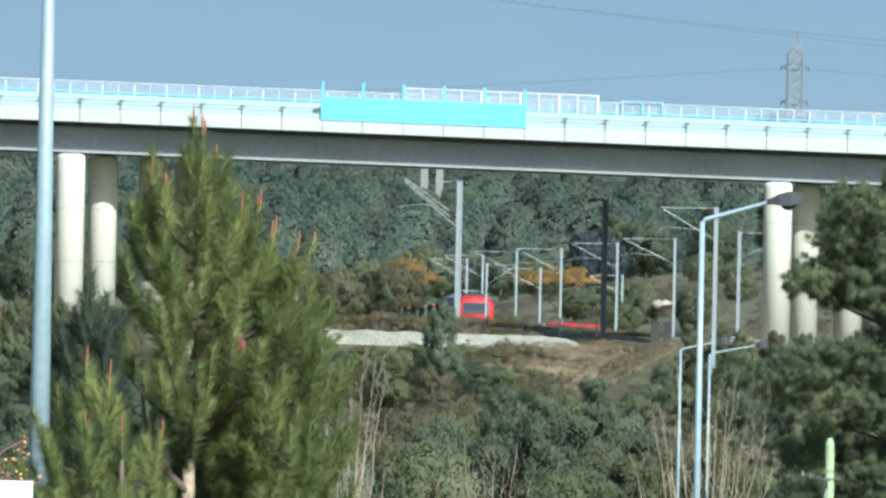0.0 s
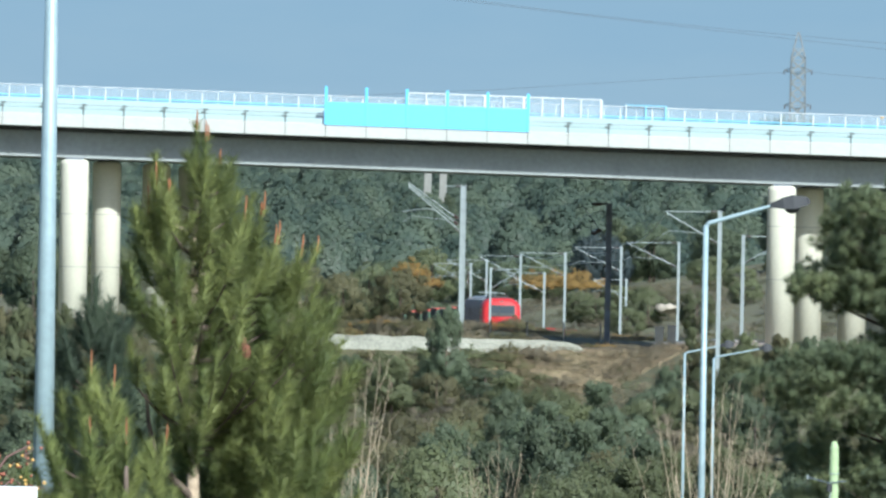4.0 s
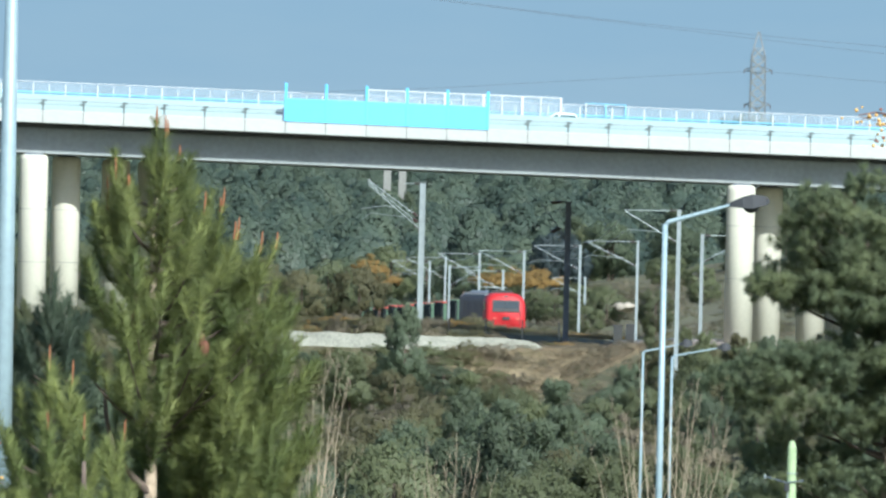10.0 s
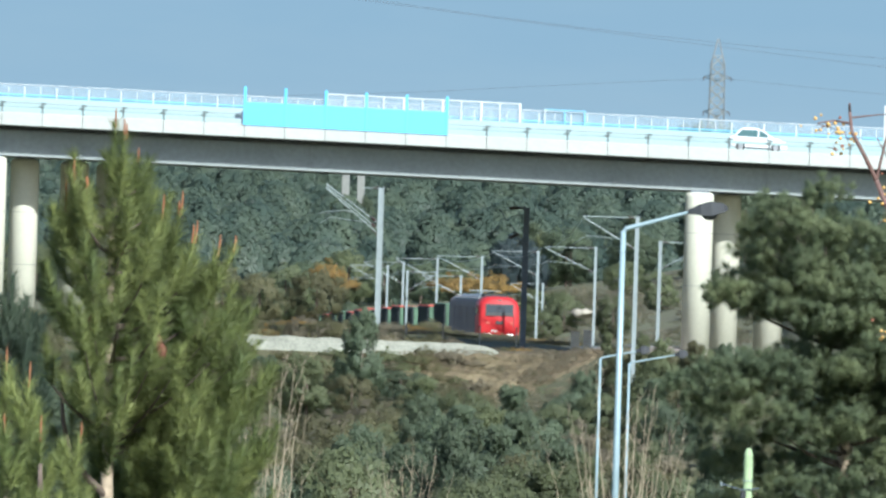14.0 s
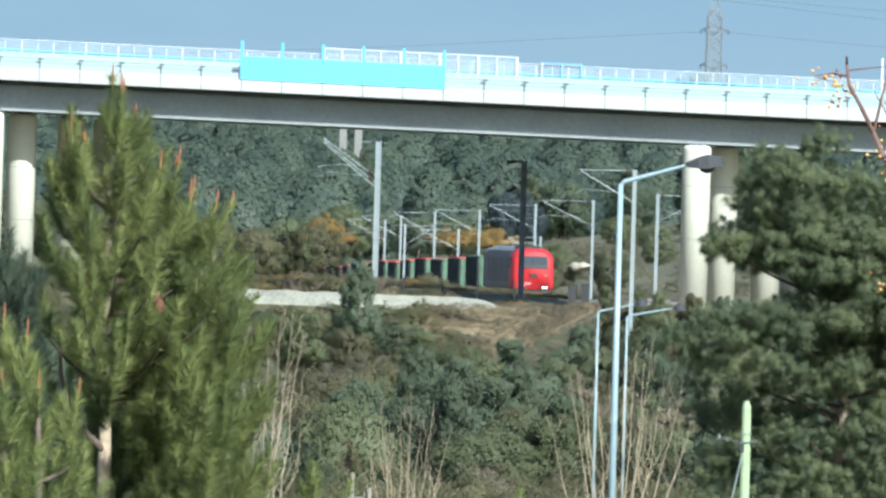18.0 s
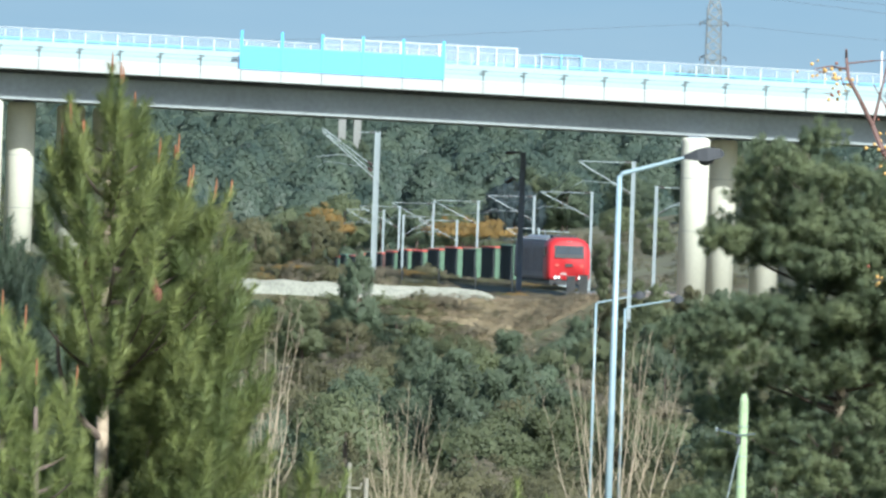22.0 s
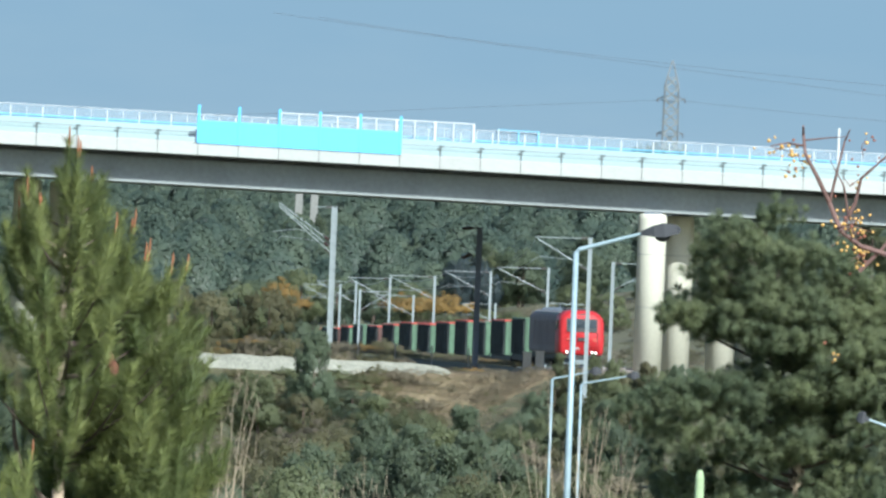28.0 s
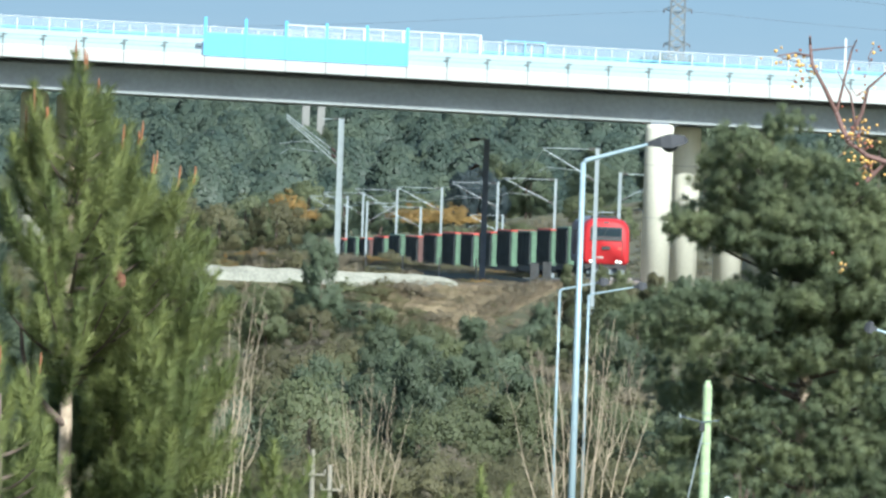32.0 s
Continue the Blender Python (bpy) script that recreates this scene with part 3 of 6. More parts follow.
def make_masts():
    plain = "galvanised steel catenary mast beside the railway"
    make_mast("tall galvanised double-channel catenary mast above the gravel bank", (1.12, 812.00, 24.95), 13.6, 4.1, 0.32, drop=3.2, short=0.32)
    tall = bpy.context.scene.objects["catenary_mast"]
    h = 24.95 - 13.6
    for k, dz in enumerate((0.42, 0.86)):
        part("stay_tube", Geo().tube([(-0.1, 0.1, h - 3.5 + dz), (-4.1 * 0.97, 0.1, h - 0.2 + dz * 0.35)], 0.026, 8), GALV, tall)
        part("insulator", Geo().tube([(-0.34, 0.1, h - 3.33 + dz), (-0.5, 0.1, h - 3.2 + dz), (-0.66, 0.1, h - 3.07 + dz)], [0.07, 0.12, 0.07], 10), INSUL, tall, "dark ribbed insulator")
    part("registration_arm", Geo().tube([(-4.4, 0, h - 2.0), (-2.6, 0, h - 1.75), (-1.9, 0, h - 1.9)], 0.022, 6), GALV, tall)
    make_mast("galvanised catenary mast near the viaduct column", (17.77, 735.00, 23.10), height(17.77, 735) + 0.2, 3.6, 0.16, drop=1.9)
    make_mast(plain, (21.86, 832.00, 21.75), 13.6, 3.6, 0.14, side=1, drop=1.8)
    for top, foot, arm in (((18.27, 888.0, 21.22), 12.9, 4.1), ((14.32, 925.0, 20.80), 12.5, 3.85), ((10.14, 964.0, 20.26), 12.1, 3.9), ((6.58, 1002.0, 19.94), 11.7, 3.75),
                           ((3.71, 1040.0, 19.51), 11.3, 3.7), ((2.33, 1073.0, 19.13), 11.0, 3.6)):
        make_mast(plain, top, foot, arm, 0.09, drop=1.75)
    for top, foot, arm, side in (((8.57, 985.00, 18.50), 12.0, 3.4, -1), ((3.83, 975.00, 18.81), 12.2, 2.6, 1), ((16.14, 1010.00, 18.01), 13.2, 3.0, -1)):
        make_mast(plain, top, foot, arm, 0.08, side=side, drop=1.5)
    # the mast under the viaduct stands in its shade, also put into its colour
    dark = make_mast("steel catenary mast under the viaduct, coloured dark for its shade", (11.31, 789.00, 23.76), 13.3, 2.0, 0.30, DARK_OR_SHADED_STEEL, drop=2.4, short=0.7)
    x, y, z = (11.31, 789.00, 23.76)
    for a, b in ((-0.15, -0.12), (-2.2, -1.95)):
        part("strain_insulator", Geo().tube([(-1.25, 0, z - 13.3 + a), (-1.05, 0, z - 13.3 + a), (-0.65, 0, z - 13.3 + b), (-0.45, 0, z - 13.3 + b)], [0.05, 0.13, 0.13, 0.05], 10), INSUL, dark, "dark strain insulator")
    solid("cable_trunking", Geo().box((-0.14, 0.08, 0), (0.14, 0.22, z - 13.4), 0.03), DARK_OR_SHADED_STEEL, "cable trunking fixed to a mast, coloured dark for the shade", "trunking", at=pose(x, y, 13.3))
    # wires along the line
    rows = [(14.16, 735.00, 22.73), (14.04, 888.00, 21.00), (10.70, 925.00, 20.55), (6.28, 964.00, 20.03), (2.92, 1002.00, 19.60), (0.33, 1040.00, 19.18), (-1.27, 1073.00, 18.79)]
    w = thing("catenary_wire", "thin overhead wires strung along the railway", "wire", at=pose(*rows[0]))
    o = Vector(rows[0])
    for dz, r in ((0.0, 0.02), (-1.25, 0.016)):
        pts = []
        for a, b in zip(rows, rows[1:]):
            a, b = Vector(a) - o, Vector(b) - o
            for i in range(8):
                q = i / 8
                pts.append(a.lerp(b, q) + Vector((0, 0, dz - (2.2 * q * (1 - q) if dz == 0 else 0))))
        part("wire", Geo().tube(pts, r, 5), GALV, w)


make_masts()


# ---- the train ----
def wheelset(parent, y, r=0.5, half=0.8):
    for s in (-1, 1):
        part("wheel", Geo().tube([(s * half - 0.07, y, r), (s * half + 0.07, y, r)], r, 16), LOCO_DARK, parent)


def make_locomotive():
    """Front at y=0 facing -y; length 21.8 m."""
    L, W = 21.8, 1.69
    e = thing("locomotive", "red-nosed electric locomotive with grey sides and lit headlights", "locomotive")

    def section(y, w, zt, r):
        """A body outline with rounded shoulders of radius r."""
        arc = [(w - r + r * math.cos(q), zt - r * 0.8 + r * 0.8 * math.sin(q)) for q in (0, 0.32, 0.64, 0.96, 1.28, 1.57)]
        half = [(w - 0.08, 0.92), (w + 0.02, 1.15), (w + 0.03, 1.9)] + arc
        return [(a, y, z) for a, z in half] + [(-a, y, z) for a, z in reversed(half)]
    cab = Geo().loft([section(-0.10, W - 0.30, 3.96, 1.1), section(0.0, W - 0.12, 4.08, 1.2), section(0.22, W - 0.03, 4.16, 1.2), section(0.6, W, 4.22, 1.1), section(2.6, W, 4.22, 0.9)])
    cab.v = [(x, y + max(0, (z - 2.3) * 0.22) * (1 if y < 2 else 0), z) for x, y, z in cab.v]
    part("cab", cab, LOCO_RED, e, "bright red cab front", smooth=True)
    body = Geo().loft([section(2.6, W - 0.01, 4.18, 0.85), section(L - 0.4, W - 0.01, 4.18, 0.85), section(L, W - 0.2, 4.05, 0.7)])
    part("body_side", body, LOCO_GREY, e, "dark grey ribbed body side")
    part("roof", Geo().loft([[(-1.15, y, 4.14), (1.15, y, 4.14), (0.9, y, 4.34), (-0.9, y, 4.34)] for y in (5.2, 18.5)]), LOCO_ROOF, e, "light grey roof hatch")
    part("roof_cowl", Geo().box((-1.0, 2.9, 4.12), (0.9, 4.9, 4.42), 0.12), LOCO_DARK, e, "dark equipment cowl behind the cab")
    for x in (-1, 1):
        part("roof_edge", Geo().box((x * 1.35 - 0.16, 2.7, 3.88), (x * 1.35 + 0.16, 19.4, 4.06), 0.05), LOCO_ROOF, e, "pale blue-grey roof edge")
    for k in range(9):
        part("side_rib", Geo().box((-W - 0.07, 3.4 + k * 1.7, 1.5), (-W - 0.02, 3.5 + k * 1.7, 3.3)), LOCO_GREY, e)
    for k in range(3):
        part("side_grille", Geo().box((-W - 0.05, 4.2 + k * 4.6, 2.75), (-W - 0.015, 7.0 + k * 4.6, 3.3)), LOCO_GREY, e, "brown-grey ventilation grille")
    def front(z, out):
        return -0.10 - out + max(0, (z - 2.3) * 0.22)

    def plate(x0, x1, z0, z1, out, deep=0.2):
        """A plate that follows the raked front."""
        return Geo().loft([[(x0, front(z, out), z), (x1, front(z, out), z), (x1, front(z, -deep), z), (x0, front(z, -deep), z)] for z in (z0, z1)])
    part("windscreen_frame", plate(-1.16, 1.16, 2.62, 3.60, 0.02), LOCO_DARK, e, "black windscreen surround")
    part("windscreen", plate(-1.06, 1.06, 2.92, 3.50, 0.032), WINDSCREEN, e, "dark windscreen")
    part("front_handrail", Geo().tube([(1.16, -0.12, 1.5), (1.2, -0.05, 2.6)], 0.025, 6), LOCO_DARK, e)
    for x, z, w, t in ((-0.97, 2.05, 0.16, 0.09), (1.0, 2.05, 0.14, 0.12)):
        part("front_mark", plate(x - w, x + w, z - t, z + t, 0.012), CONT_RIM, e, "small faded mark")
    for k in range(4):
        part("letter_bar", plate(-0.66 + k * 0.13, -0.57 + k * 0.13, 1.30, 1.47, 0.012), SLEEPER, e, "pale bar of unreadable lettering")
    part("wiper", Geo().tube([(-0.3, 0.0, 2.85), (0.1, 0.1, 3.5)], 0.02, 5), LOCO_DARK, e)
    for s in (-1, 1):
        for x in (0.80, 1.08):
            h = part("headlight", Geo().tube([(s * x, -0.16, 1.10), (s * x, 0.06, 1.10)], 0.085, 12), HEADLIGHT, e, "lit headlight")
            part("headlight_rim", Geo().tube([(s * x, -0.15, 1.10), (s * x, 0.05, 1.10)], 0.115, 12), LOCO_DARK, h)
        b = part("buffer", Geo().tube([(s * 0.88, -0.55, 0.82), (s * 0.88, 0.1, 0.82)], [0.12, 0.16], 12), LOCO_DARK, e)
        part("buffer_head", Geo().tube([(s * 0.88, -0.62, 0.82), (s * 0.88, -0.55, 0.82)], 0.25, 16), LOCO_DARK, b)
        part("mirror", Geo().box((s * (W + 0.16) - 0.03, 1.0, 2.6), (s * (W + 0.16) + 0.03, 1.1, 3.2)), LOCO_DARK, e)
        part("side_window", Geo().box((s * W - 0.03, 1.1, 2.75), (s * W + 0.03, 1.9, 3.5), 0.05), WINDSCREEN, e)
    part("top_light", Geo().box((-0.2, 0.22, 3.86), (0.2, 0.42, 3.98), 0.03), LENS, e)
    part("nose_badge", plate(-0.3, 0.3, 1.95, 2.2, 0.012), LOCO_DARK, e, "dull dark badge")
    part("buffer_beam", Geo().box((-1.5, -0.05, 0.45), (1.5, 0.7, 0.93), 0.08), LOCO_DARK, e)
    part("snow_plough", Geo().loft([[(-1.35, -0.25, 0.2), (1.35, -0.25, 0.2), (1.35, 0.3, 0.2), (-1.35, 0.3, 0.2)], [(-1.35, 0.0, 0.6), (1.35, 0.0, 0.6), (1.35, 0.3, 0.6), (-1.35, 0.3, 0.6)]]), POST_GREY, e, "grey plough plate")
    part("underframe", Geo().box((-1.4, 0.7, 0.45), (1.4, L, 0.93), 0.1), LOCO_DARK, e)
    for y in (3.2, 5.0, 6.8, 15.2, 17.0, 18.8):
        wheelset(e, y, 0.55)
    for y in (6.5, 15.0):
        p = part("pantograph", Geo().tube([(0, y, 4.3), (0, y + 1.2, 4.5), (0, y, 4.62)], 0.04, 6), GALV, e, "folded pantograph")
        part("collector_head", Geo().box((-0.8, y - 0.15, 4.62), (0.8, y + 0.15, 4.67)), GALV, p)
    return e


def make_wagon(i):
    """A flat wagon with one ribbed open-top container; front at y=0, 13.1 m from coupler to coupler."""
    red = i in (3, 5, 6, 8, 11)
    body = CONT_RED if i in (8, 11) else CONT_GREEN
    # sides take a colour darkened for shade, the ends keep the container's own
    side = CONT_SHADED
    w = thing("container_wagon", ("flat wagon with a ribbed container, sides coloured dark for shade, brown-red end" if body is CONT_RED else "flat wagon with a ribbed container, sides coloured dark for shade, green end"), "wagon", "wagons of the goods train")
    part("wagon_frame", Geo().box((-1.35, 0.3, 0.42), (1.35, 12.7, 0.85), 0.04), LOCO_DARK, w)
    y0, y1, h, wd = 3.7, 12.2, 3.60 - 0.08 * (i % 3), 1.42
    c = part("container", Geo().box((-wd, y0, 0.86), (wd, y1, h), 0.04), side, w)
    part("end_panel", Geo().box((-wd + 0.03, y0 - 0.045, 0.9), (wd - 0.03, y0 - 0.004, h - 0.03)), body, c, "end panel in the container's full colour")
    for s in (-1, 1):
        for k in range(9):
            part("rib", Geo().box((s * (wd + 0.05) - 0.05, y0 + 0.1 + k * 1.02, 0.9), (s * (wd + 0.05) + 0.05, y0 + 0.22 + k * 1.02, h - 0.05)), side, c)
    for k in range(4):
        part("end_rib", Geo().box((-wd + 0.1 + k * 0.86, y0 - 0.10, 0.9), (-wd + 0.24 + k * 0.86, y0 - 0.05, h - 0.05)), body, c)
    part("rim", Geo().box((-wd - 0.06, y0 - 0.06, h + 0.002), (wd + 0.06, y1 + 0.06, h + 0.11), 0.03), CONT_RIM if red or i % 3 == 1 else body, c)
    for y in (1.6, 3.2, 9.8, 11.4):
        wheelset(w, y, 0.42)
    for s in (-1, 1):
        part("buffer", Geo().tube([(s * 0.88, -0.1, 0.75), (s * 0.88, 0.4, 0.75)], [0.2, 0.12], 12), LOCO_DARK, w)
    return w


def make_flat_wagon(i):
    """A low empty flat wagon with side boards; front at y=0, 19 m from coupler to coupler."""
    red = i in (1, 3)
    w = thing("flat_wagon", "low flat wagon with red side boards" if red else "low flat wagon with dull brown-grey side boards", "wagon", "flat wagons of the departing train")
    part("wagon_frame", Geo().box((-1.3, 0.4, 0.6), (1.3, 18.4, 0.95), 0.05), LOCO_DARK, w)
    for s in (-1, 1):
        for k in range(4):
            part("side_board", Geo().box((s * 1.36 - 0.05, 0.6 + k * 4.5, 0.85), (s * 1.36 + 0.05, 4.9 + k * 4.5, 1.4), 0.03), LOCO_RED if red else BALLAST, w)
    for y in (0.5, 18.3):
        part("end_board", Geo().box((-1.3, y - 0.05, 0.95), (1.3, y + 0.05, 1.45), 0.02), LOCO_RED if red else SLEEPER, w)
    for y in (2.2, 4.0, 14.8, 16.6):
        wheelset(w, y, 0.45)
    return w


FLATS = [make_flat_wagon(i) for i in range(4)]
LOCO = make_locomotive()
WAGONS = [make_wagon(i) for i in range(14)]

# ---- vehicles on the viaduct ----
def car_wheel(parent, x, y, r=0.31, w=0.2):
    t = part("wheel", Geo().tube([(x, y - w / 2, r), (x, y + w / 2, r)], r, 18), TYRE, parent)
    part("rim", Geo().tube([(x, y - w / 2 - 0.01, r), (x, y + w / 2 + 0.01, r)], r * 0.62, 14), RIM, t)


def make_car(label, L=4.3, H=1.5, hatch=0.25):
    """Built heading +x, its middle over the origin."""
    c = thing("car", label, "car", "cars on the viaduct")
    h, W = L / 2, 0.87

    def ring(x, zb, zt, w):
        return [(x, -w + 0.05, zb), (x, w - 0.05, zb), (x, w, zb + 0.12), (x, w + 0.02, (zb + zt) / 2), (x, w - 0.02, zt - 0.08), (x, w - 0.12, zt),
                (x, -w + 0.12, zt), (x, -w + 0.02, zt - 0.08), (x, -w - 0.02, (zb + zt) / 2), (x, -w, zb + 0.12)]
    body = Geo().loft([ring(-h, 0.42, 0.86, W - 0.14), ring(-h + 0.08, 0.30, 0.98, W - 0.06), ring(-h + 0.5, 0.2, 1.02, W), ring(0.2, 0.19, 0.98, W), ring(h - 1.0, 0.19, 0.97, W),
                       ring(h - 0.45, 0.20, 0.86, W - 0.04), ring(h - 0.15, 0.22, 0.74, W - 0.12), ring(h, 0.3, 0.60, W - 0.24)])
    part("body", body, CAR_WHITE, c)
    a, fr = -h + hatch, h - 1.0

    def house(z, q, w):
        return [(a + q * 0.9, -w, z), (fr - q * 1.55, -w, z), (fr - q * 1.55, w, z), (a + q * 0.9, w, z)]
    part("cabin", Geo().loft([house(0.98, 0.0, W - 0.08), house(H - 0.13, 0.55, W - 0.2)]), CAR_GLASS, c, "tinted side windows")
    part("roof", Geo().loft([house(H - 0.14, 0.53, W - 0.185), house(H - 0.05, 0.62, W - 0.24), house(H, 0.85, W - 0.36)]), CAR_WHITE, c)
    for s in (-1, 1):
        for x0, x1 in ((a + 0.05, a + 0.53), (-0.05, -0.02), (fr - 0.03, fr - 0.88)):
            part("window_pillar", Geo().tube([(x0, s * (W - 0.085), 0.97), (x1, s * (W - 0.195), H - 0.12)], 0.05, 6), CAR_WHITE, c)
        part("door_seam", Geo().box((-0.02, s * (W + 0.005) - 0.012, 0.35), (0.0, s * (W + 0.005) + 0.012, 0.92)), JOINT, c)
        part("headlight", Geo().box((h - 0.42, s * 0.62 - 0.14, 0.60), (h - 0.14, s * 0.62 + 0.14, 0.72), 0.03), LENS, c)
        part("tail_light", Geo().box((-h + 0.02, s * 0.66 - 0.1, 0.72), (-h + 0.14, s * 0.66 + 0.1, 0.92), 0.02), RED_LIGHT, c)
        part("mirror", Geo().box((h - 1.45, s * (W + 0.1) - 0.07, 0.92), (h - 1.25, s * (W + 0.1) + 0.07, 1.04), 0.03), CAR_WHITE, c)
        for x in (-h + 0.75, h - 0.8):
            car_wheel(c, x, s * (W - 0.06))
    part("sill", Geo().box((-h + 1.1, -W - 0.01, 0.2), (h - 1.15, W + 0.01, 0.27)), LUMINAIRE, c)
    return c


def make_truck():
    """Heading +x with its front at x=0, 18 m long."""
    t = thing("lorry", "white-cabbed lorry carrying a white load and a red box body", "lorry")
    part("chassis", Geo().box((-17.6, -1.1, 0.75), (-0.8, 1.1, 1.1), 0.05), LOCO_DARK, t)
    cab = Geo().loft([[(x, -1.2, 0.6), (x, 1.2, 0.6), (x, 1.2, z), (x, -1.2, z)] for x, z in ((0, 2.0), (-0.12, 2.2), (-0.45, 3.1), (-2.3, 3.15))])
    part("cab", cab, CAR_WHITE, t)
    part("wind_deflector", Geo().loft([[(-0.6, -1.1, 3.1), (-0.6, 1.1, 3.1), (-2.3, 1.1, 3.1), (-2.3, -1.1, 3.1)], [(-1.7, -1.0, 3.9), (-1.7, 1.0, 3.9), (-2.3, 1.0, 3.95), (-2.3, -1.0, 3.95)]]), CAR_WHITE, t)
    part("windscreen", Geo().loft([[(x, -1.1, z), (x, 1.1, z), (x - 0.05, 1.1, z), (x - 0.05, -1.1, z)] for x, z in ((-0.09, 2.2), (-0.42, 3.0))]), CAR_GLASS, t)
    for s in (-1, 1):
        part("side_window", Geo().box((-1.15, s * 1.2 - 0.02, 2.05), (-0.5, s * 1.2 + 0.02, 2.6)), CAR_GLASS, t)
    part("load_box", Geo().box((-12.4, -1.22, 1.12), (-2.7, 1.22, 3.75), 0.12), WHITE_METAL, t, "plain white box load")
    rb = part("red_box", Geo().loft([[(x, -1.2, 1.12), (x, 1.2, 1.12), (x, 1.24, 3.2), (x, 1.05, 3.45), (x, -1.05, 3.45), (x, -1.24, 3.2)] for x in (-13.95, -17.2)]), TRUCK_RED, t, "red box body")
    part("roof_hump", Geo().loft([[(-14.7, -0.9, 3.45), (-16.4, -0.9, 3.45), (-16.4, 0.9, 3.45), (-14.7, 0.9, 3.45)], [(-15.1, -0.7, 3.8), (-16.0, -0.7, 3.8), (-16.0, 0.7, 3.8), (-15.1, 0.7, 3.8)]]), TRUCK_RED, rb)
    for s in (-1, 1):
        g = Geo()
        g.loft([[(-14.95, s * y, 1.3), (-16.85, s * y, 1.3), (-16.98, s * y, 2.95), (-16.05, s * y, 2.85)] for y in (1.262, 1.27)])
        part("side_flash", g, CAR_WHITE, rb, "white slanting flash")
        part("side_stripe", Geo().box((-15.9, s * 1.266 - 0.006, 2.75), (-14.15, s * 1.266 + 0.006, 3.05)), FRUIT, rb)
        for x in (-1.5, -5.5, -12.8, -14.2, -15.6):
            car_wheel(t, x, s * 1.02, 0.5, 0.32)
    return t


CAR_A = make_car("white estate car with tinted side windows", 4.9, 1.7)
CAR_B = make_car("small white hatchback with tinted side windows", 3.95, 1.62)
CAR_C = make_car("white saloon car on the far carriageway", 4.3, 1.62, 0.5)
TRUCK = make_truck()


# ---- street lamps ----
def make_lamp(label, x, y, foot, top, r0, r1, tip, head, drop=0.0):
    """A tapered pole with a raised arm that carries a flat luminaire. tip: the arm's end from the pole's top."""
    l = thing("street_lamp", label, "street lamp", "street lamps", at=pose(x, y, foot))
    h = top - foot
    part("pole", Geo().tube([(0, 0, 0), (0, 0, h * 0.5), (0, 0, h)], [r0, (r0 + r1) / 2, r1], 14), LAMP_POLE, l, smooth=True)
    part("base_plate", Geo().box((-0.22, -0.22, 0), (0.22, 0.22, 0.04)), GALV, l)
    part("access_door", Geo().box((-0.06, -r0 - 0.01, 0.6), (0.06, -r0 + 0.02, 1.0)), GALV, l)
    part("arm", Geo().tube([(0, 0, h - 0.05), (tip[0] * 0.04, 0, h + tip[1] * 0.1), (tip[0], 0, h + tip[1])], [r1, r1 * 0.9, r1 * 0.6], 10), LAMP_POLE, l)
    if head:
        s, up = math.copysign(1, tip[0]), math.degrees(math.atan2(tip[1], abs(tip[0])))
        prof = [(0.0, 0.06, 0.04), (0.10, 0.11, 0.06), (0.28 * head, 0.16, 0.10), (0.5 * head, 0.17, 0.12), (0.78 * head, 0.12, 0.08), (0.86 * head, 0.05, 0.03)]
        g = Geo().loft([[(s * a, -w, -d * 0.8), (s * a, w, -d * 0.8), (s * a, w * 0.7, d * 1.3), (s * a, -w * 0.7, d * 1.3)] for a, w, d in prof])
        hd = part("luminaire", g, LUMINAIRE, l, "dark grey luminaire", at=pose(tip[0], 0, h + tip[1] - drop, 0, -s * up * 0.4, 0))
        part("bowl", Geo().ball((s * 0.46 * head, 0, -0.06), 0.18 * head, 12, 6, 0.8), LUMINAIRE if head > 0.8 else LENS, hd, smooth=True)
    return l


def make_lamps():
    x, y, z = (-5.14, 145.00, 20.92)
    make_lamp("tall pale blue-grey street lamp pole beside the pine", x, y, height(x, y), 25.8, 0.165, 0.058, (1.7, 0.4), 1.0)
    x, y, z = (4.59, 200.00, 20.58)
    make_lamp("pale blue-grey street lamp with a dark luminaire", x, y, height(x, y), z, 0.072, 0.047, (1.14, 0.36), 0.82)
    x, y, z = (7.02, 330.00, 17.19)
    make_lamp("slim pale street lamp with a short raised arm", x, y, height(x, y), z, 0.05, 0.034, (1.05, 0.25), 0.45)
    x, y, z = (7.99, 335.00, 17.03)
    make_lamp("slim pale street lamp with a short raised arm", x, y, height(x, y), z, 0.05, 0.034, (1.35, 0.29), 0.45)
    x, y, z = (11.99, 225.00, 17.24)
    make_lamp("pale street lamp among the pines", x, y, height(x, y), z, 0.07, 0.04, (-0.85, 0.28), 0.3)


make_lamps()


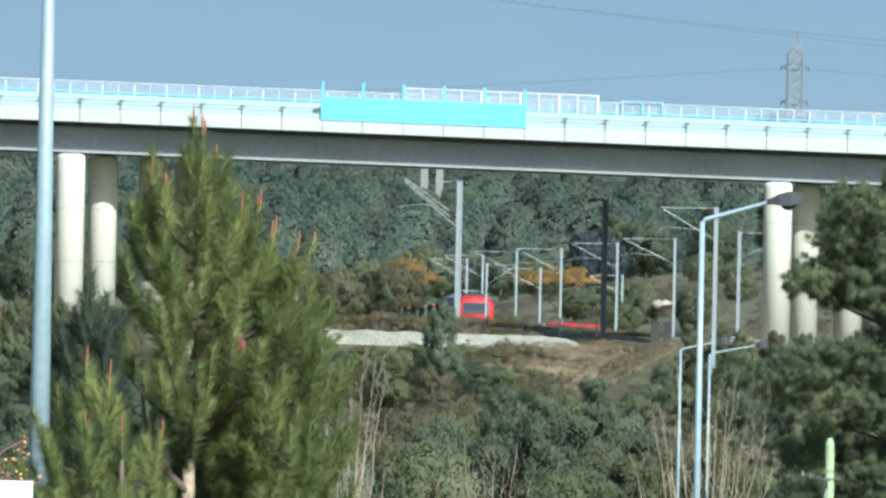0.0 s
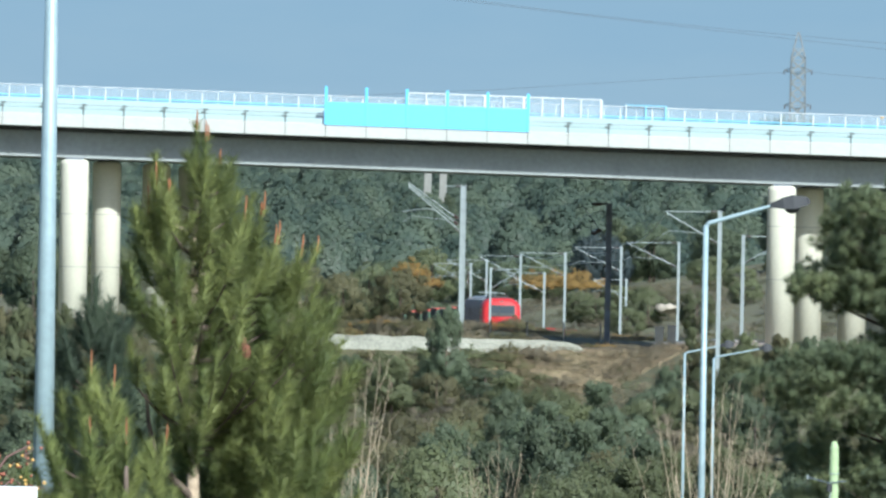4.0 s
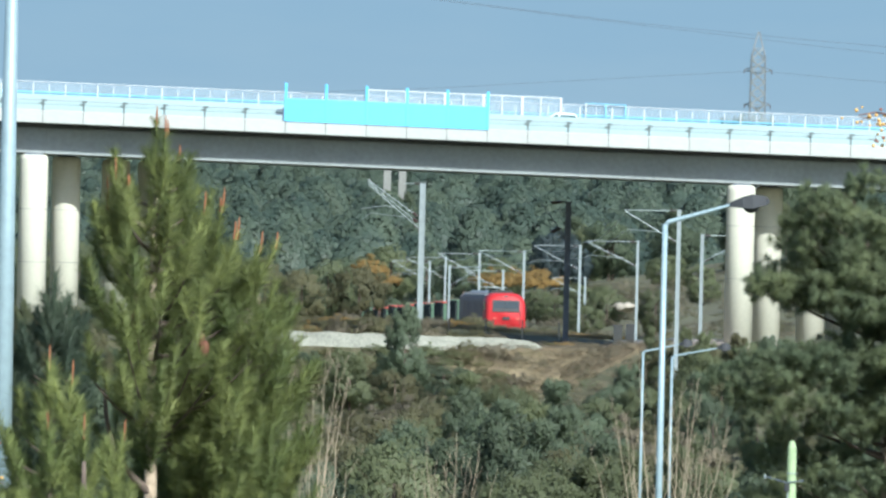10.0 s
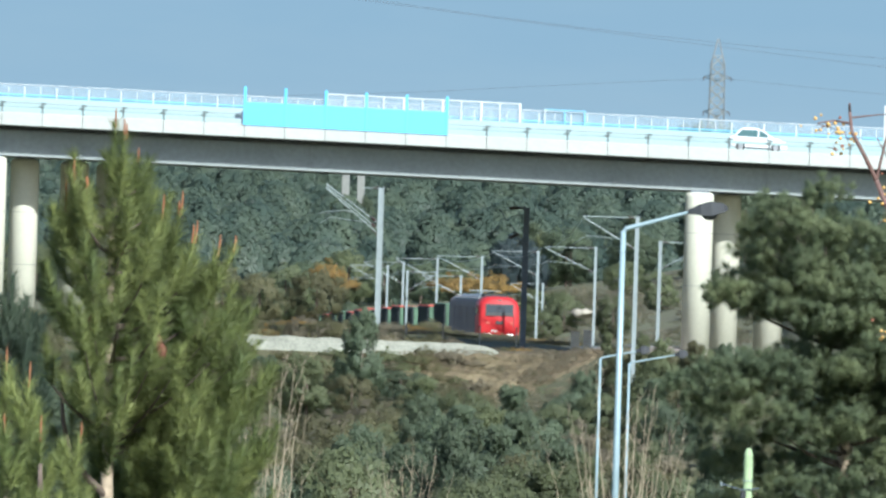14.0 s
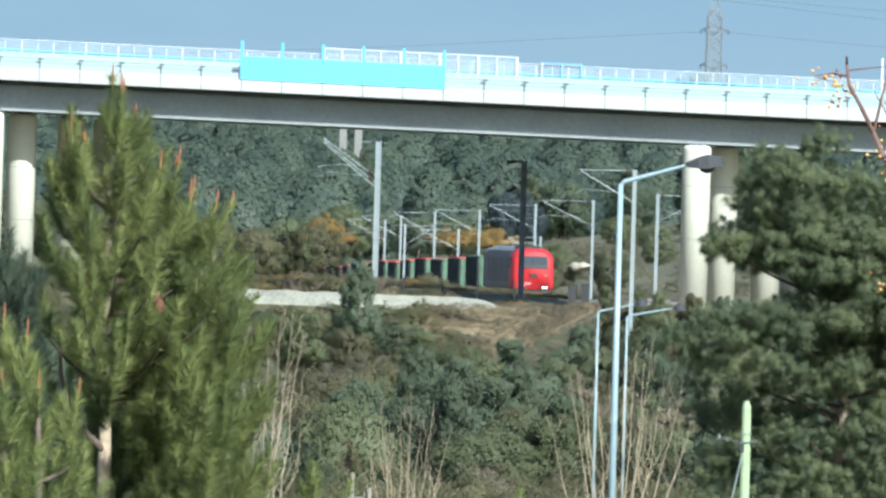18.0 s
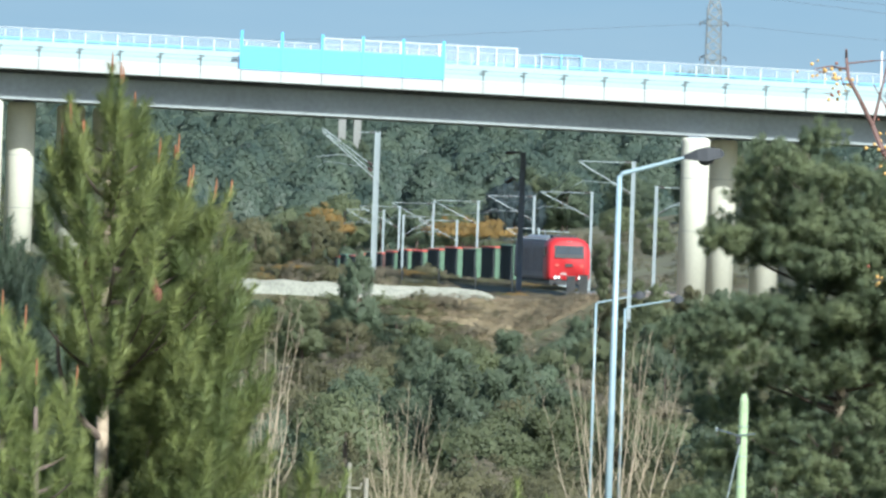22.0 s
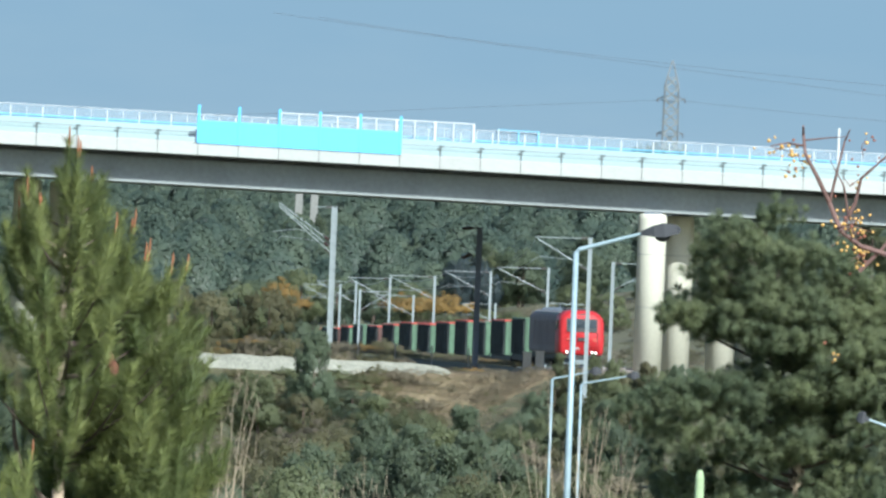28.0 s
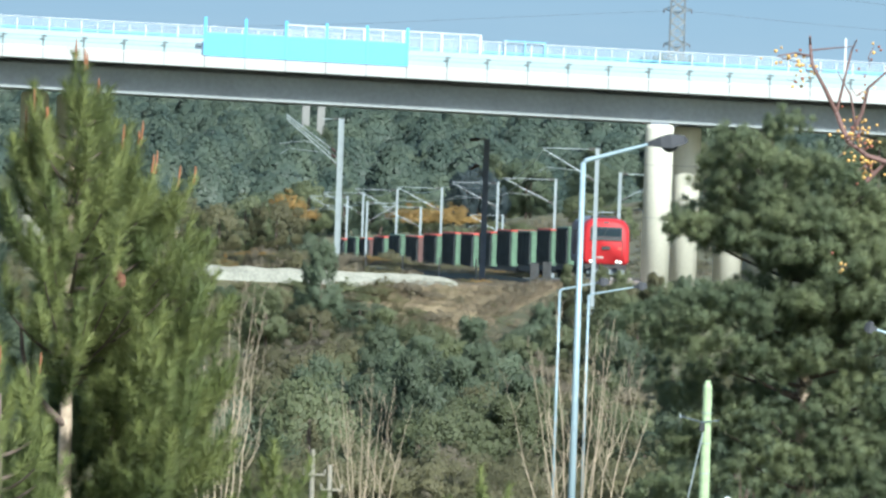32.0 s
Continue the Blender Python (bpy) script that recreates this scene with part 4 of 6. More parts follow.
# ---- poles and wires ----
def make_poles():
    x, y, z = (7.11, 205.00, 16.71)
    f0 = height(x, y)
    p = thing("utility_pole", "pale green treated wooden utility pole", "pole", at=pose(x, y, f0))
    h = z - f0
    part("shaft", Geo().tube([(0, 0, 0), (0, 0, h - 0.12), (0, 0, h)], [0.12, 0.082, 0.045], 12), POLE_GREEN, p)
    part("cross_bracket", Geo().tube([(-0.48, 0, h - 0.66), (-0.1, -0.1, h - 0.76), (0.22, -0.1, h - 0.72)], 0.011, 6), DARK_OR_SHADED_STEEL, p)
    part("insulator", Geo().tube([(-0.48, 0, h - 0.7), (-0.48, 0, h - 0.62)], 0.016, 8), GALV, p)
    part("clamp_box", Geo().box((-0.13, -0.14, h - 0.92), (-0.03, -0.05, h - 0.78), 0.02), LUMINAIRE, p)
    part("stay_wire", Geo().tube([(-0.05, -0.1, h - 0.9), (-0.75, -0.3, 0.0)], 0.012, 5), GALV, p)
    for k in range(4):
        part("band", Geo().tube([(0, 0, h - 0.6 - k * 0.55), (0, 0, h - 0.585 - k * 0.55)], 0.099, 12), GALV, p)
    for px, tall in ((0, 0.0), (0.42, -0.35)):
        x, y, z = (-0.03, 270.00, 13.68)
        x += px
        f0, z = height(x, y), z + tall
        q = thing("cable_post", "grey wooden cable post with a small crossarm", "pole", "cable posts", at=pose(x, y, f0))
        h = z - f0
        part("shaft", Geo().tube([(0, 0, 0), (0, 0, h)], [0.08, 0.055], 8), WOOD, q)
        part("crossarm", Geo().box((-0.22, -0.1, h - 0.61), (0.3, -0.07, h - 0.57)), WOOD, q)
        for s in (-0.2, 0.3):
            part("insulator", Geo().tube([(s, -0.08, h - 0.55), (s, -0.08, h - 0.46)], 0.025, 8), WOOD, q)
    x, y, z = (7.65, 208.00, 14.49)
    f0 = height(x, y)
    g = thing("globe_lamp", "white globe lamp on a short post", "lamp", at=pose(x, y, f0))
    part("post", Geo().tube([(0, 0, 0), (0, 0, z - f0)], 0.04, 8), GALV, g)
    part("globe", Geo().ball((0, 0, z - f0 - 0.05), 0.09, 14, 9), WHITE_METAL, g, smooth=True)
    x, y, z = (-7.43, 764.00, 12.53)
    w = thing("sign_post", "tiny white reflector plate on a stake in the scrub", "sign", at=pose(x, y, height(x, y)))
    part("stake", Geo().box((-0.04, -0.03, 0), (0.04, 0.03, z - height(x, y))), WOOD, w)
    part("plate", Geo().box((-0.16, -0.06, z - height(x, y) - 0.12), (0.16, -0.03, z - height(x, y) + 0.2), 0.03), WHITE_METAL, w)


make_poles()


def make_pylon():
    x, y, z = (40.11, 1300.00, 46.19)
    f0 = height(x, y)
    p = thing("power_pylon", "grey steel lattice power pylon on the ridge", "pylon", at=pose(x, y, f0))
    h = z - f0
    lev = [(0, 3.2), (h * 0.3, 1.9), (h * 0.55, 1.0), (h * 0.70, 0.85), (h - 2.9, 0.78), (h - 1.2, 0.35), (h, 0.05)]

    def half(zz):
        for (a, wa), (b, wb) in zip(lev, lev[1:]):
            if zz <= b:
                return wa + (wb - wa) * (zz - a) / (b - a)
        return 0.05
    for sx in (-1, 1):
        for sy in (-1, 1):
            part("corner_leg", Geo().tube([(sx * w, sy * w, a) for a, w in lev], 0.11, 4), PYLON, p)
    zs, zz = [], 0.0
    while zz < h - 1.5:
        zs.append(zz)
        zz += max(1.3, half(zz) * 1.5)
    for a, b in zip(zs, zs[1:]):
        wa, wb = half(a), half(b)
        g = Geo()
        for s in (-1, 1):
            for q in (-1, 1):
                g.tube([(q * wa, s * wa, a), (-q * wb, s * wb, b)], 0.12, 4)
                g.tube([(s * wa, q * wa, a), (s * wb, -q * wb, b)], 0.12, 4)
            g.tube([(-wb, s * wb, b), (wb, s * wb, b)], 0.06, 4)
        part("lattice_panel", g, PYLON_PALE, p)
    for zz, arm in ((h - 4.4, 1.6), (h - 8.4, 1.5)):
        for s in (-1, 1):
            part("crossarm", Geo().tube([(0, 0, zz + 0.5), (s * arm, 0, zz)], 0.08, 4).tube([(0, 0, zz - 0.4), (s * arm, 0, zz)], 0.08, 4), PYLON, p)
            part("insulator_string", Geo().tube([(s * arm, 0, zz), (s * arm, 0, zz - 0.45)], 0.06, 6), INSUL, p)
    # conductors, sagging to neighbours out of sight
    w = thing("power_line", "thin black power line conductors across the sky", "power line", at=pose(x, y, z))
    for a, b, c in (((39.36, 1300.00, 41.61), (22.12, 1300.00, 40.34), (5.21, 1300.00, 38.94)), ((5.21, 1300.00, 38.94), (-31.89, 1300.00, 36.67), (-77.46, 1300.00, 34.73)), ((41.12, 1300.00, 41.65), (54.05, 1300.00, 40.62), (72.31, 1300.00, 39.83)),
                    ((-5.40, 1150.00, 46.46), (20.60, 1150.00, 43.66), (63.92, 1150.00, 39.84)), ((-0.79, 1170.00, 46.67), (23.90, 1170.00, 43.55), (65.00, 1170.00, 41.48))):
        a, b, c = (Vector(q) - Vector((x, y, z)) for q in (a, b, c))
        pts = [a * (1 - q) ** 2 + b * 2 * q * (1 - q) + c * q * q for q in (i / 14 for i in range(15))]
        part("conductor", Geo().tube(pts, 0.024, 4), CABLE, w)


make_pylon()


def make_far_posts():
    for px in (751, 778):
        x, y, z = (-2.41 if px == 751 else -0.60), 1340, 33.0
        solid("far_column", Geo().box((-0.45, -0.45, 0), (0.45, 0.45, z - height(x, y)), 0.06), POST_CONC, "tall pale concrete post rising from the wood", "post", "concrete posts in the wood", at=pose(x, y, height(x, y)))


make_far_posts()


# ---- the gravel bank in front of the line, the rock and the trackside boxes ----
SLOPE_X = (2.70, 15.98)


def slope_z(x, y):
    """The face of the bare slope below the line."""
    q, s = (x - SLOPE_X[0]) / (SLOPE_X[1] - SLOPE_X[0]), (y - 763.5) / 12.5
    e = max(0.0, min(1.0, q / 0.3, (1 - q) / 0.25))
    up = 10.6 + (3.3 - 0.3 * q) * e * e * (3 - 2 * e)
    face = 9.9 + (up - 9.9) * max(0.0, s) ** 0.8
    return max(face, height(x, y) + 0.1 if y > 763.6 else 0) + 0.28 * noise.noise(Vector((x * 0.55, y * 0.5, 2))) + 0.18 * noise.noise(Vector((x * 1.7, y * 1.4, 7)))


def make_bank():
    a, b = -8.54, 10.42
    n, rings = 60, []
    rnd = random.Random(4)
    for i in range(n + 1):
        x = a + (b - a) * i / n
        e = min(1, (n - i) / 9)
        top = 14.30 - 0.22 * i / n + 0.10 * noise.noise(Vector((x * 0.7, 3, 0))) - (1 - e) ** 2 * 1.0
        low = 13.0 - 0.3 * i / n - 0.3
        j = 0.12 * noise.noise(Vector((x * 1.3, 9, 0)))
        rings.append([(x, 774.0 + j, low), (x, 774.7 + j, top - 0.35), (x, 775.3 + j, top), (x, 777.5, top - 0.1), (x, 779.5, low)])
    solid("gravel_bank", Geo().loft(rings), GRAVEL, "pale grey-white gravel bank along the railway", "gravel", kind="stuff")
    x0, x1 = SLOPE_X
    rings = []
    for i in range(41):
        q = i / 40
        x = x0 + (x1 - x0) * q
        ring = []
        for j in range(9):
            s = j / 8
            y = 763.5 + s * 12.5
            ring.append((x, y, slope_z(x, y)))
        rings.append(ring + [(x, 776.0, 9.0), (x, 763.5, 9.0)])
    solid("earth_slope", Geo().loft(rings), EARTH_TAN, "bare tan earth slope below the railway", "embankment", smooth=True, kind="structure")
    x, y, z = (19.01, 965.00, 15.61)
    g = Geo().ball((0, 0, 0), 0.85, 18, 11, 0.4)
    g.v = [(a * 1.35 + 0.3 * noise.noise(Vector((a * 2, b * 2, c * 2))), b, c + 0.35 * noise.noise(Vector((a * 2.2, c * 2, b)))) for a, b, c in g.v]
    solid("boulder", g, ROCK, "pale weathered rock outcrop on the cutting slope", "rock", at=pose(x, y, max(z, height(x, y) + 0.35)))
    for px in (0, 0.75):
        x, y = 14.85 + px * 1.17, 783.0
        solid("trackside_cabinet", Geo().box((-0.30, -0.2, 0), (0.30, 0.2, 1.5), 0.04).box((-0.35, -0.25, 1.5), (0.35, 0.25, 1.57), 0.02), SLEEPER, "grey concrete trackside cabinet in the viaduct's shade", "cabinet", "trackside cabinets", at=pose(x, y, height(x, y)))
    x, y, z = (7.57, 800.00, 14.79)
    for k in range(5):
        xx = x - 7 + k * 2.6
        solid("marker_stake", Geo().box((-0.06, -0.04, 0), (0.06, 0.04, 1.3), 0.01), SLEEPER, "thin pale concrete stake beside the line", "stake", "stakes beside the line", at=pose(xx, y - 3, height(xx, y - 3)))
    x, y = -4.92, 130
    zt = 17.22
    solid("garden_wall", Geo().box((-1.6, -0.15, 0), (0.25, 0.15, zt - height(x, y)), 0.05), CAR_WHITE, "white-painted garden wall below the pine", "wall", at=pose(x, y, height(x, y)))


make_bank()

# ---- plants ----
RNG = np.random.default_rng(7)


def unit(a):
    return a / np.maximum(np.linalg.norm(a, axis=-1, keepdims=True), 1e-9)


def blades(base, way, length, width, face=None):
    """One thin triangle for each base point, pointing along way."""
    side = unit(np.cross(way, RNG.normal(size=way.shape)))
    w = side * np.reshape(width, (-1, 1)) * 0.5
    tip = base + way * np.reshape(length, (-1, 1))
    return np.stack([base - w, base + w, tip, way if face is None else face], axis=1)


def brush(pts, n, length, width):
    """A bottle-brush of needles round a shoot, a polyline of points; they stand off below and close up towards the tip."""
    pts = np.array(pts, float)
    u = RNG.random(n) ** 0.8
    q = u * (len(pts) - 1)
    i = np.minimum(q.astype(int), len(pts) - 2)
    f = (q - i)[:, None]
    base = pts[i] * (1 - f) + pts[i + 1] * f
    axis = unit(pts[i + 1] - pts[i])
    out = unit(np.cross(axis, RNG.normal(size=axis.shape)))
    way = unit(out + axis * (0.45 + 0.95 * u[:, None]) + RNG.normal(size=axis.shape) * 0.32)
    return blades(base, way, length * RNG.uniform(0.5, 1.12, n) * (1.05 - 0.25 * u), width, out + RNG.normal(size=out.shape) * 0.75 + np.array([0, 0, 0.2]))


def clump(c, r, n, length, width, flat=0.75, rough=0.3, up=0.2, inner=0.45):
    """A rounded clump of tufts, thicker at its skin."""
    d = unit(RNG.normal(size=(n, 3)))
    base = np.array(c) + d * (r * RNG.uniform(inner, 1.0, (n, 1))) * np.array([1, 1, flat])
    way = unit(d + RNG.normal(size=(n, 3)) * 0.55 + np.array([0, 0, 0.35]))
    return blades(base, way, length * RNG.uniform(0.6, 1.2, n), width, d + RNG.normal(size=(n, 3)) * rough + np.array([0, 0, up]))


def skin(c, r, n, size, flat=0.85, tilt=0.3, inner=0.8):
    """A rounded clump whose leaves lie in its skin like shingles."""
    d = unit(RNG.normal(size=(n, 3)))
    base = np.array(c) + d * (r * RNG.uniform(inner, 1.0, (n, 1))) * np.array([1, 1, flat])
    nrm = unit(d + RNG.normal(size=(n, 3)) * tilt)
    way = unit(np.cross(nrm, RNG.normal(size=(n, 3))))
    side = np.cross(nrm, way)
    k = size * RNG.uniform(0.6, 1.2, (n, 1))
    return np.stack([base - side * k * 0.6 - way * k * 0.4, base + side * k * 0.6 - way * k * 0.4, base + way * k * 0.8, nrm], axis=1)


def tuft(c, lean, n, length, width):
    """A puff of needles that spread from one shoot's end."""
    d = unit(np.array(lean) * 0.6 + RNG.normal(size=(n, 3)) * 0.75)
    base = np.array(c) + d * length * 0.12 + RNG.normal(size=(n, 3)) * length * 0.16
    return blades(base, d, length * RNG.uniform(0.65, 1.1, n), width, d + RNG.normal(size=(n, 3)) * 0.7 + np.array([0, 0, 0.3]))


def limb_curve(a, b, bow, n=6):
    a, b = Vector(a), Vector(b)
    return [a.lerp(b, q) + Vector((0, 0, bow * 4 * q * (q - 1))) for q in (i / n for i in range(n + 1))]


def make_young_pine(label, x, y, top, envelope, branches, needles, material, leaders=(), trunk_r=0.10, foot=None, seed=1, candles=True, cones=(), west=9.0, clear=99.0):
    """A young pine: limbs that curve upwards and carry upright brushes of long needles. envelope: (height below the top, half width) rows."""
    rnd = random.Random(seed)
    f0 = height(x, y) if foot is None else foot
    h = top - f0
    t = thing("pine_tree", label, "pine tree", at=pose(x, y, f0))
    lean = [(0.02 * math.sin(z * 0.9), 0.02 * math.cos(z), z) for z in [h * i / 10 for i in range(11)]]
    part("trunk", Geo().tube(lean[:10], [trunk_r * (1.25 - 1.1 * i / 10) for i in range(10)], 10), BARK if clear < 9 else BARK_DARK, t, smooth=True)

    def half(d):
        for (d0, w0), (d1, w1) in zip(envelope, envelope[1:]):
            if d <= d1:
                return w0 + (w1 - w0) * (d - d0) / (d1 - d0)
        return envelope[-1][1]
    deep = envelope[-1][0]
    tris, candle_at = [], []

    def shoot(root, way, n, count):
        way = way.normalized()
        tip = root + way * n
        mid = (root + tip) / 2 + Vector((way.x, way.y, 0)) * n * 0.08
        tris.append(brush([root, mid, tip], count, 0.255, 0.0068))
        return tip
    for k in range(branches):
        d = 0.45 + (deep - 0.45) * ((k + rnd.random()) / branches) ** 0.72
        w = half(d)
        a = k * 2.399 + rnd.uniform(-0.5, 0.5)
        r = w * rnd.uniform(0.62, 1.04)
        if r * math.cos(a) < -west:
            a = math.pi - a
        if d > clear - 0.6 and -0.75 < r * math.cos(a) < (0.62 if d < clear + 0.4 else 1.0) and r * math.sin(a) < 0.55:
            continue
        base_z = max(0.6, h - d - 0.30 - 0.55 * r)
        out = Vector((math.cos(a), math.sin(a), 0))
        curve = [out * (r * q) + Vector((0, 0, base_z + (h - d - 0.35 - base_z) * q ** 1.7)) for q in (0, 0.2, 0.4, 0.6, 0.8, 1.0)]
        if base_z > h - clear - 0.15 or clear > 9:
            part("limb", Geo().tube(curve, [0.034, 0.03, 0.025, 0.02, 0.015, 0.008], 6), BARK_DARK, t)
        shoot(curve[-1], out * rnd.uniform(0.1, 0.55) + Vector((rnd.uniform(-0.12, 0.12), rnd.uniform(-0.12, 0.12), 1)), rnd.uniform(0.42, 0.66), needles)
        n = max(1, int(r / 0.24))
        for s in range(n):
            q = 1.0 - (s + rnd.uniform(0.2, 0.8)) / n * 0.72
            i = min(int(q * 5), 4)
            side = Vector((-out.y, out.x, 0)) * rnd.uniform(-0.75, 0.75)
            shoot(curve[i].lerp(curve[i + 1], q * 5 - i), out * rnd.uniform(0.1, 0.7) + side + Vector((0, 0, 1)), rnd.uniform(0.28, 0.5), int(needles * 0.75))
    for px, pz, n in leaders:
        tip = Vector((px, rnd.uniform(-0.35, 0.1), h + pz))
        root = tip - Vector((px * 0.22, 0, n))
        if pz > -1.75:
            candle_at.append((tip, (tip - root).normalized()))
        tris.append(brush([root, (root + tip) / 2, tip], int(needles * 1.25), 0.255, 0.0068))
        for q in range(3):
            a = rnd.uniform(0, 6.28)
            shoot(root.lerp(tip, rnd.uniform(0.0, 0.45)), Vector((math.cos(a) * 0.45, math.sin(a) * 0.45, 1)), rnd.uniform(0.3, 0.45), int(needles * 0.7))
    rows = np.concatenate(tris)
    mid = rows[:, :3].mean(axis=1)
    rows[:, 3] = unit(rows[:, 3]) * 1.0 + unit(mid * np.array([1, 1, 0])) * 0.3 + np.array([0, 0, 0.15])
    part("crown", tri_mesh("crown", rows), material, t, "long green needles in upright brushes")
    if clear < 9:
        part("limb", Geo().tube([(0, -0.05, h - clear - 0.62), (-0.22, -0.15, h - clear - 0.42), (-0.46, -0.3, h - clear - 0.12), (-0.56, -0.4, h - clear + 0.3), (-0.6, -0.45, h - clear + 0.7)], [0.05, 0.045, 0.038, 0.03, 0.02], 8), BARK_DARK, t, "dark curved limb")
        part("side_stem", Geo().tube([(0.30, -0.2, -0.1), (0.52, -0.28, h - clear - 1.3), (0.66, -0.35, h - clear - 0.5), (0.76, -0.4, h - clear + 0.2)], [0.026, 0.022, 0.016, 0.01], 6), BARK, t, "thin pale side stem")
    if candles:
        for tip, up in candle_at:
            for q in range(rnd.choice((1, 1, 2))):
                n = rnd.uniform(0.2, 0.34) * (1 if q == 0 else 0.7)
                o = Vector((rnd.uniform(-0.05, 0.05), rnd.uniform(-0.05, 0.02), -0.04)) if q else Vector((0, 0, -0.05))
                part("candle", Geo().tube([tip + o, tip + o + Vector((up.x * 0.4, up.y * 0.4, 1)) * n * 0.7, tip + o + Vector((up.x * 0.3, up.y * 0.3, 1)) * n], [0.012, 0.013, 0.005], 6), CANDLE, t, "orange-brown spring candle")
    for cx, cz in cones:
        part("cone", Geo().ball((cx, -0.9, h + cz), 0.065, 8, 6, 1.7), CONE, t, "brown pine cone")
    return t


def make_bare_tree(label, x, y, top, spread, stems, material=PALE_BARK, seed=1, r0=0.035, foot=None, twigs=7, name="bare_tree", up=0.9):
    """A leafless clump of upright stems with fine side shoots."""
    rnd = random.Random(seed)
    f0 = height(x, y) if foot is None else foot
    h = top - f0
    t = thing(name, label, "bare tree", at=pose(x, y, f0))
    for k in range(stems):
        q = (k + 0.5) / stems * 2 - 1
        sx, sy, hh = q * spread * rnd.uniform(0.7, 1.1), rnd.uniform(-0.5, 0.5) * spread, h * rnd.uniform(0.72, 1.0) * (1 - 0.18 * abs(q))
        pts = [Vector((sx * 0.15, sy * 0.15, 0))]
        for i in range(1, 9):
            s = i / 8
            pts.append(Vector((sx * (0.15 + 0.85 * s ** up) + rnd.uniform(-0.035, 0.035), sy * s + rnd.uniform(-0.03, 0.03), hh * s)))
        g = Geo().tube(pts, [r0 * (1 - 0.88 * i / 8) for i in range(9)], 6)
        for j in range(twigs):
            s = rnd.uniform(0.35, 0.95)
            i = int(s * 8)
            b = pts[i].lerp(pts[min(i + 1, 8)], s * 8 - i)
            side = rnd.choice((-1, 1))
            n = rnd.uniform(0.25, 0.9) * (1.25 - s) * h * 0.28
            tip = b + Vector((side * n * rnd.uniform(0.12, 0.42), rnd.uniform(-0.3, 0.3) * n, n))
            m = (b + tip) / 2 + Vector((side * n * 0.1, 0, 0))
            g.tube([b, m, tip], [r0 * 0.42 * (1.1 - s), r0 * 0.3 * (1.1 - s) + 0.002, 0.002], 4)
            for u in range(2):
                c = m.lerp(tip, rnd.random())
                g.tube([c, c + Vector((rnd.uniform(-0.3, 0.3), rnd.uniform(-0.2, 0.2), rnd.uniform(0.2, 0.5))) * n], [0.005, 0.0015], 3)
        part("stem", g, material, t)
    return t


# tree kinds of the valley and the hillside: each a crown mesh and a trunk mesh that all trees of the kind share
def crown_mesh(name, kind, seed):
    global RNG
    RNG = np.random.default_rng(seed)
    out = []
    if kind == "pine":
        # whorled limbs with tufts along them
        for i in range(38):
            z = RNG.uniform(0.15, 0.97)
            w = (1.03 - z) ** 0.75 * 0.45 + 0.03
            a = RNG.uniform(0, 6.28)
            reach = w * RNG.uniform(0.65, 1.1)
            for q in (0.4, 0.62, 0.82, 1.0):
                j = RNG.normal(size=3) * 0.02
                out.append(clump((reach * q * math.cos(a) + j[0], reach * q * math.sin(a) + j[1], z + 0.07 * q * q + j[2]), 0.058 + 0.035 * (1 - z), 96, 0.028, 0.0135, 0.9, 0.5, inner=0.3))
    elif kind == "round":
        for i in range(100):
            d = unit(RNG.normal(size=3))
            k = RNG.uniform(0.7, 1.06)
            z = 0.58 + d[2] * 0.38 * k
            out.append(clump((d[0] * 0.42 * k, d[1] * 0.42 * k, z), RNG.uniform(0.05, 0.10), 110, 0.021, 0.0115, 0.85, 0.5, inner=0.4) if i % 3 else skin((d[0] * 0.40 * k, d[1] * 0.40 * k, z), 0.09, 120, 0.019, 0.85, 0.5, 0.6))
    else:
        for i in range(84):
            a, r = RNG.uniform(0, 6.28), math.sqrt(RNG.uniform(0, 1)) * 0.58
            out.append(clump((r * math.cos(a), r * math.sin(a), 0.12 + 0.55 * (1 - r) * RNG.uniform(0.4, 1.25)), RNG.uniform(0.05, 0.11), 100, 0.025, 0.011, 0.8, 0.5, inner=0.3))
    rows = np.concatenate(out)
    mid = np.array([0, 0, 0.55 if kind != "scrub" else 0.1])
    rows[:, 3] = unit(rows[:, 3]) * 0.5 + unit(rows[:, :3].mean(axis=1) - mid) * 0.8
    mid = rows[:, :3].mean(axis=1, keepdims=True)
    rows[:, :3] = mid + (rows[:, :3] - mid) * 1.2
    ROWS.setdefault(kind, []).append(rows)
    return tri_mesh(name, rows)


ROWS = {}
KINDS = {}
for kind in ("pine", "round", "scrub"):
    KINDS[kind] = [crown_mesh(kind + "_crown", kind, 20 + s) for s in range(4)]
TRUNK = Geo().tube([(0, 0, 0), (0.01, 0, 0.3), (0, 0.01, 0.62), (0, 0, 0.85)], [0.03, 0.024, 0.015, 0.006], 7).mesh("trunk")
TRUNK.materials.append(BARK_DARK)
LOOKS = {"pine": ("blue-green pine in the wooded valley", "pine tree", 4), "round": ("dense green broadleaf tree in the valley", "tree", 4), "scrub": ("low olive scrub bush", "bush", 4)}
CROWNS = {}


def crown_of(kind, i, material):
    key = (kind, i, material.name)
    if key not in CROWNS:
        me = KINDS[kind][i].copy()
        me.materials.append(material)
        CROWNS[key] = me
    return CROWNS[key]


JOINED = {}


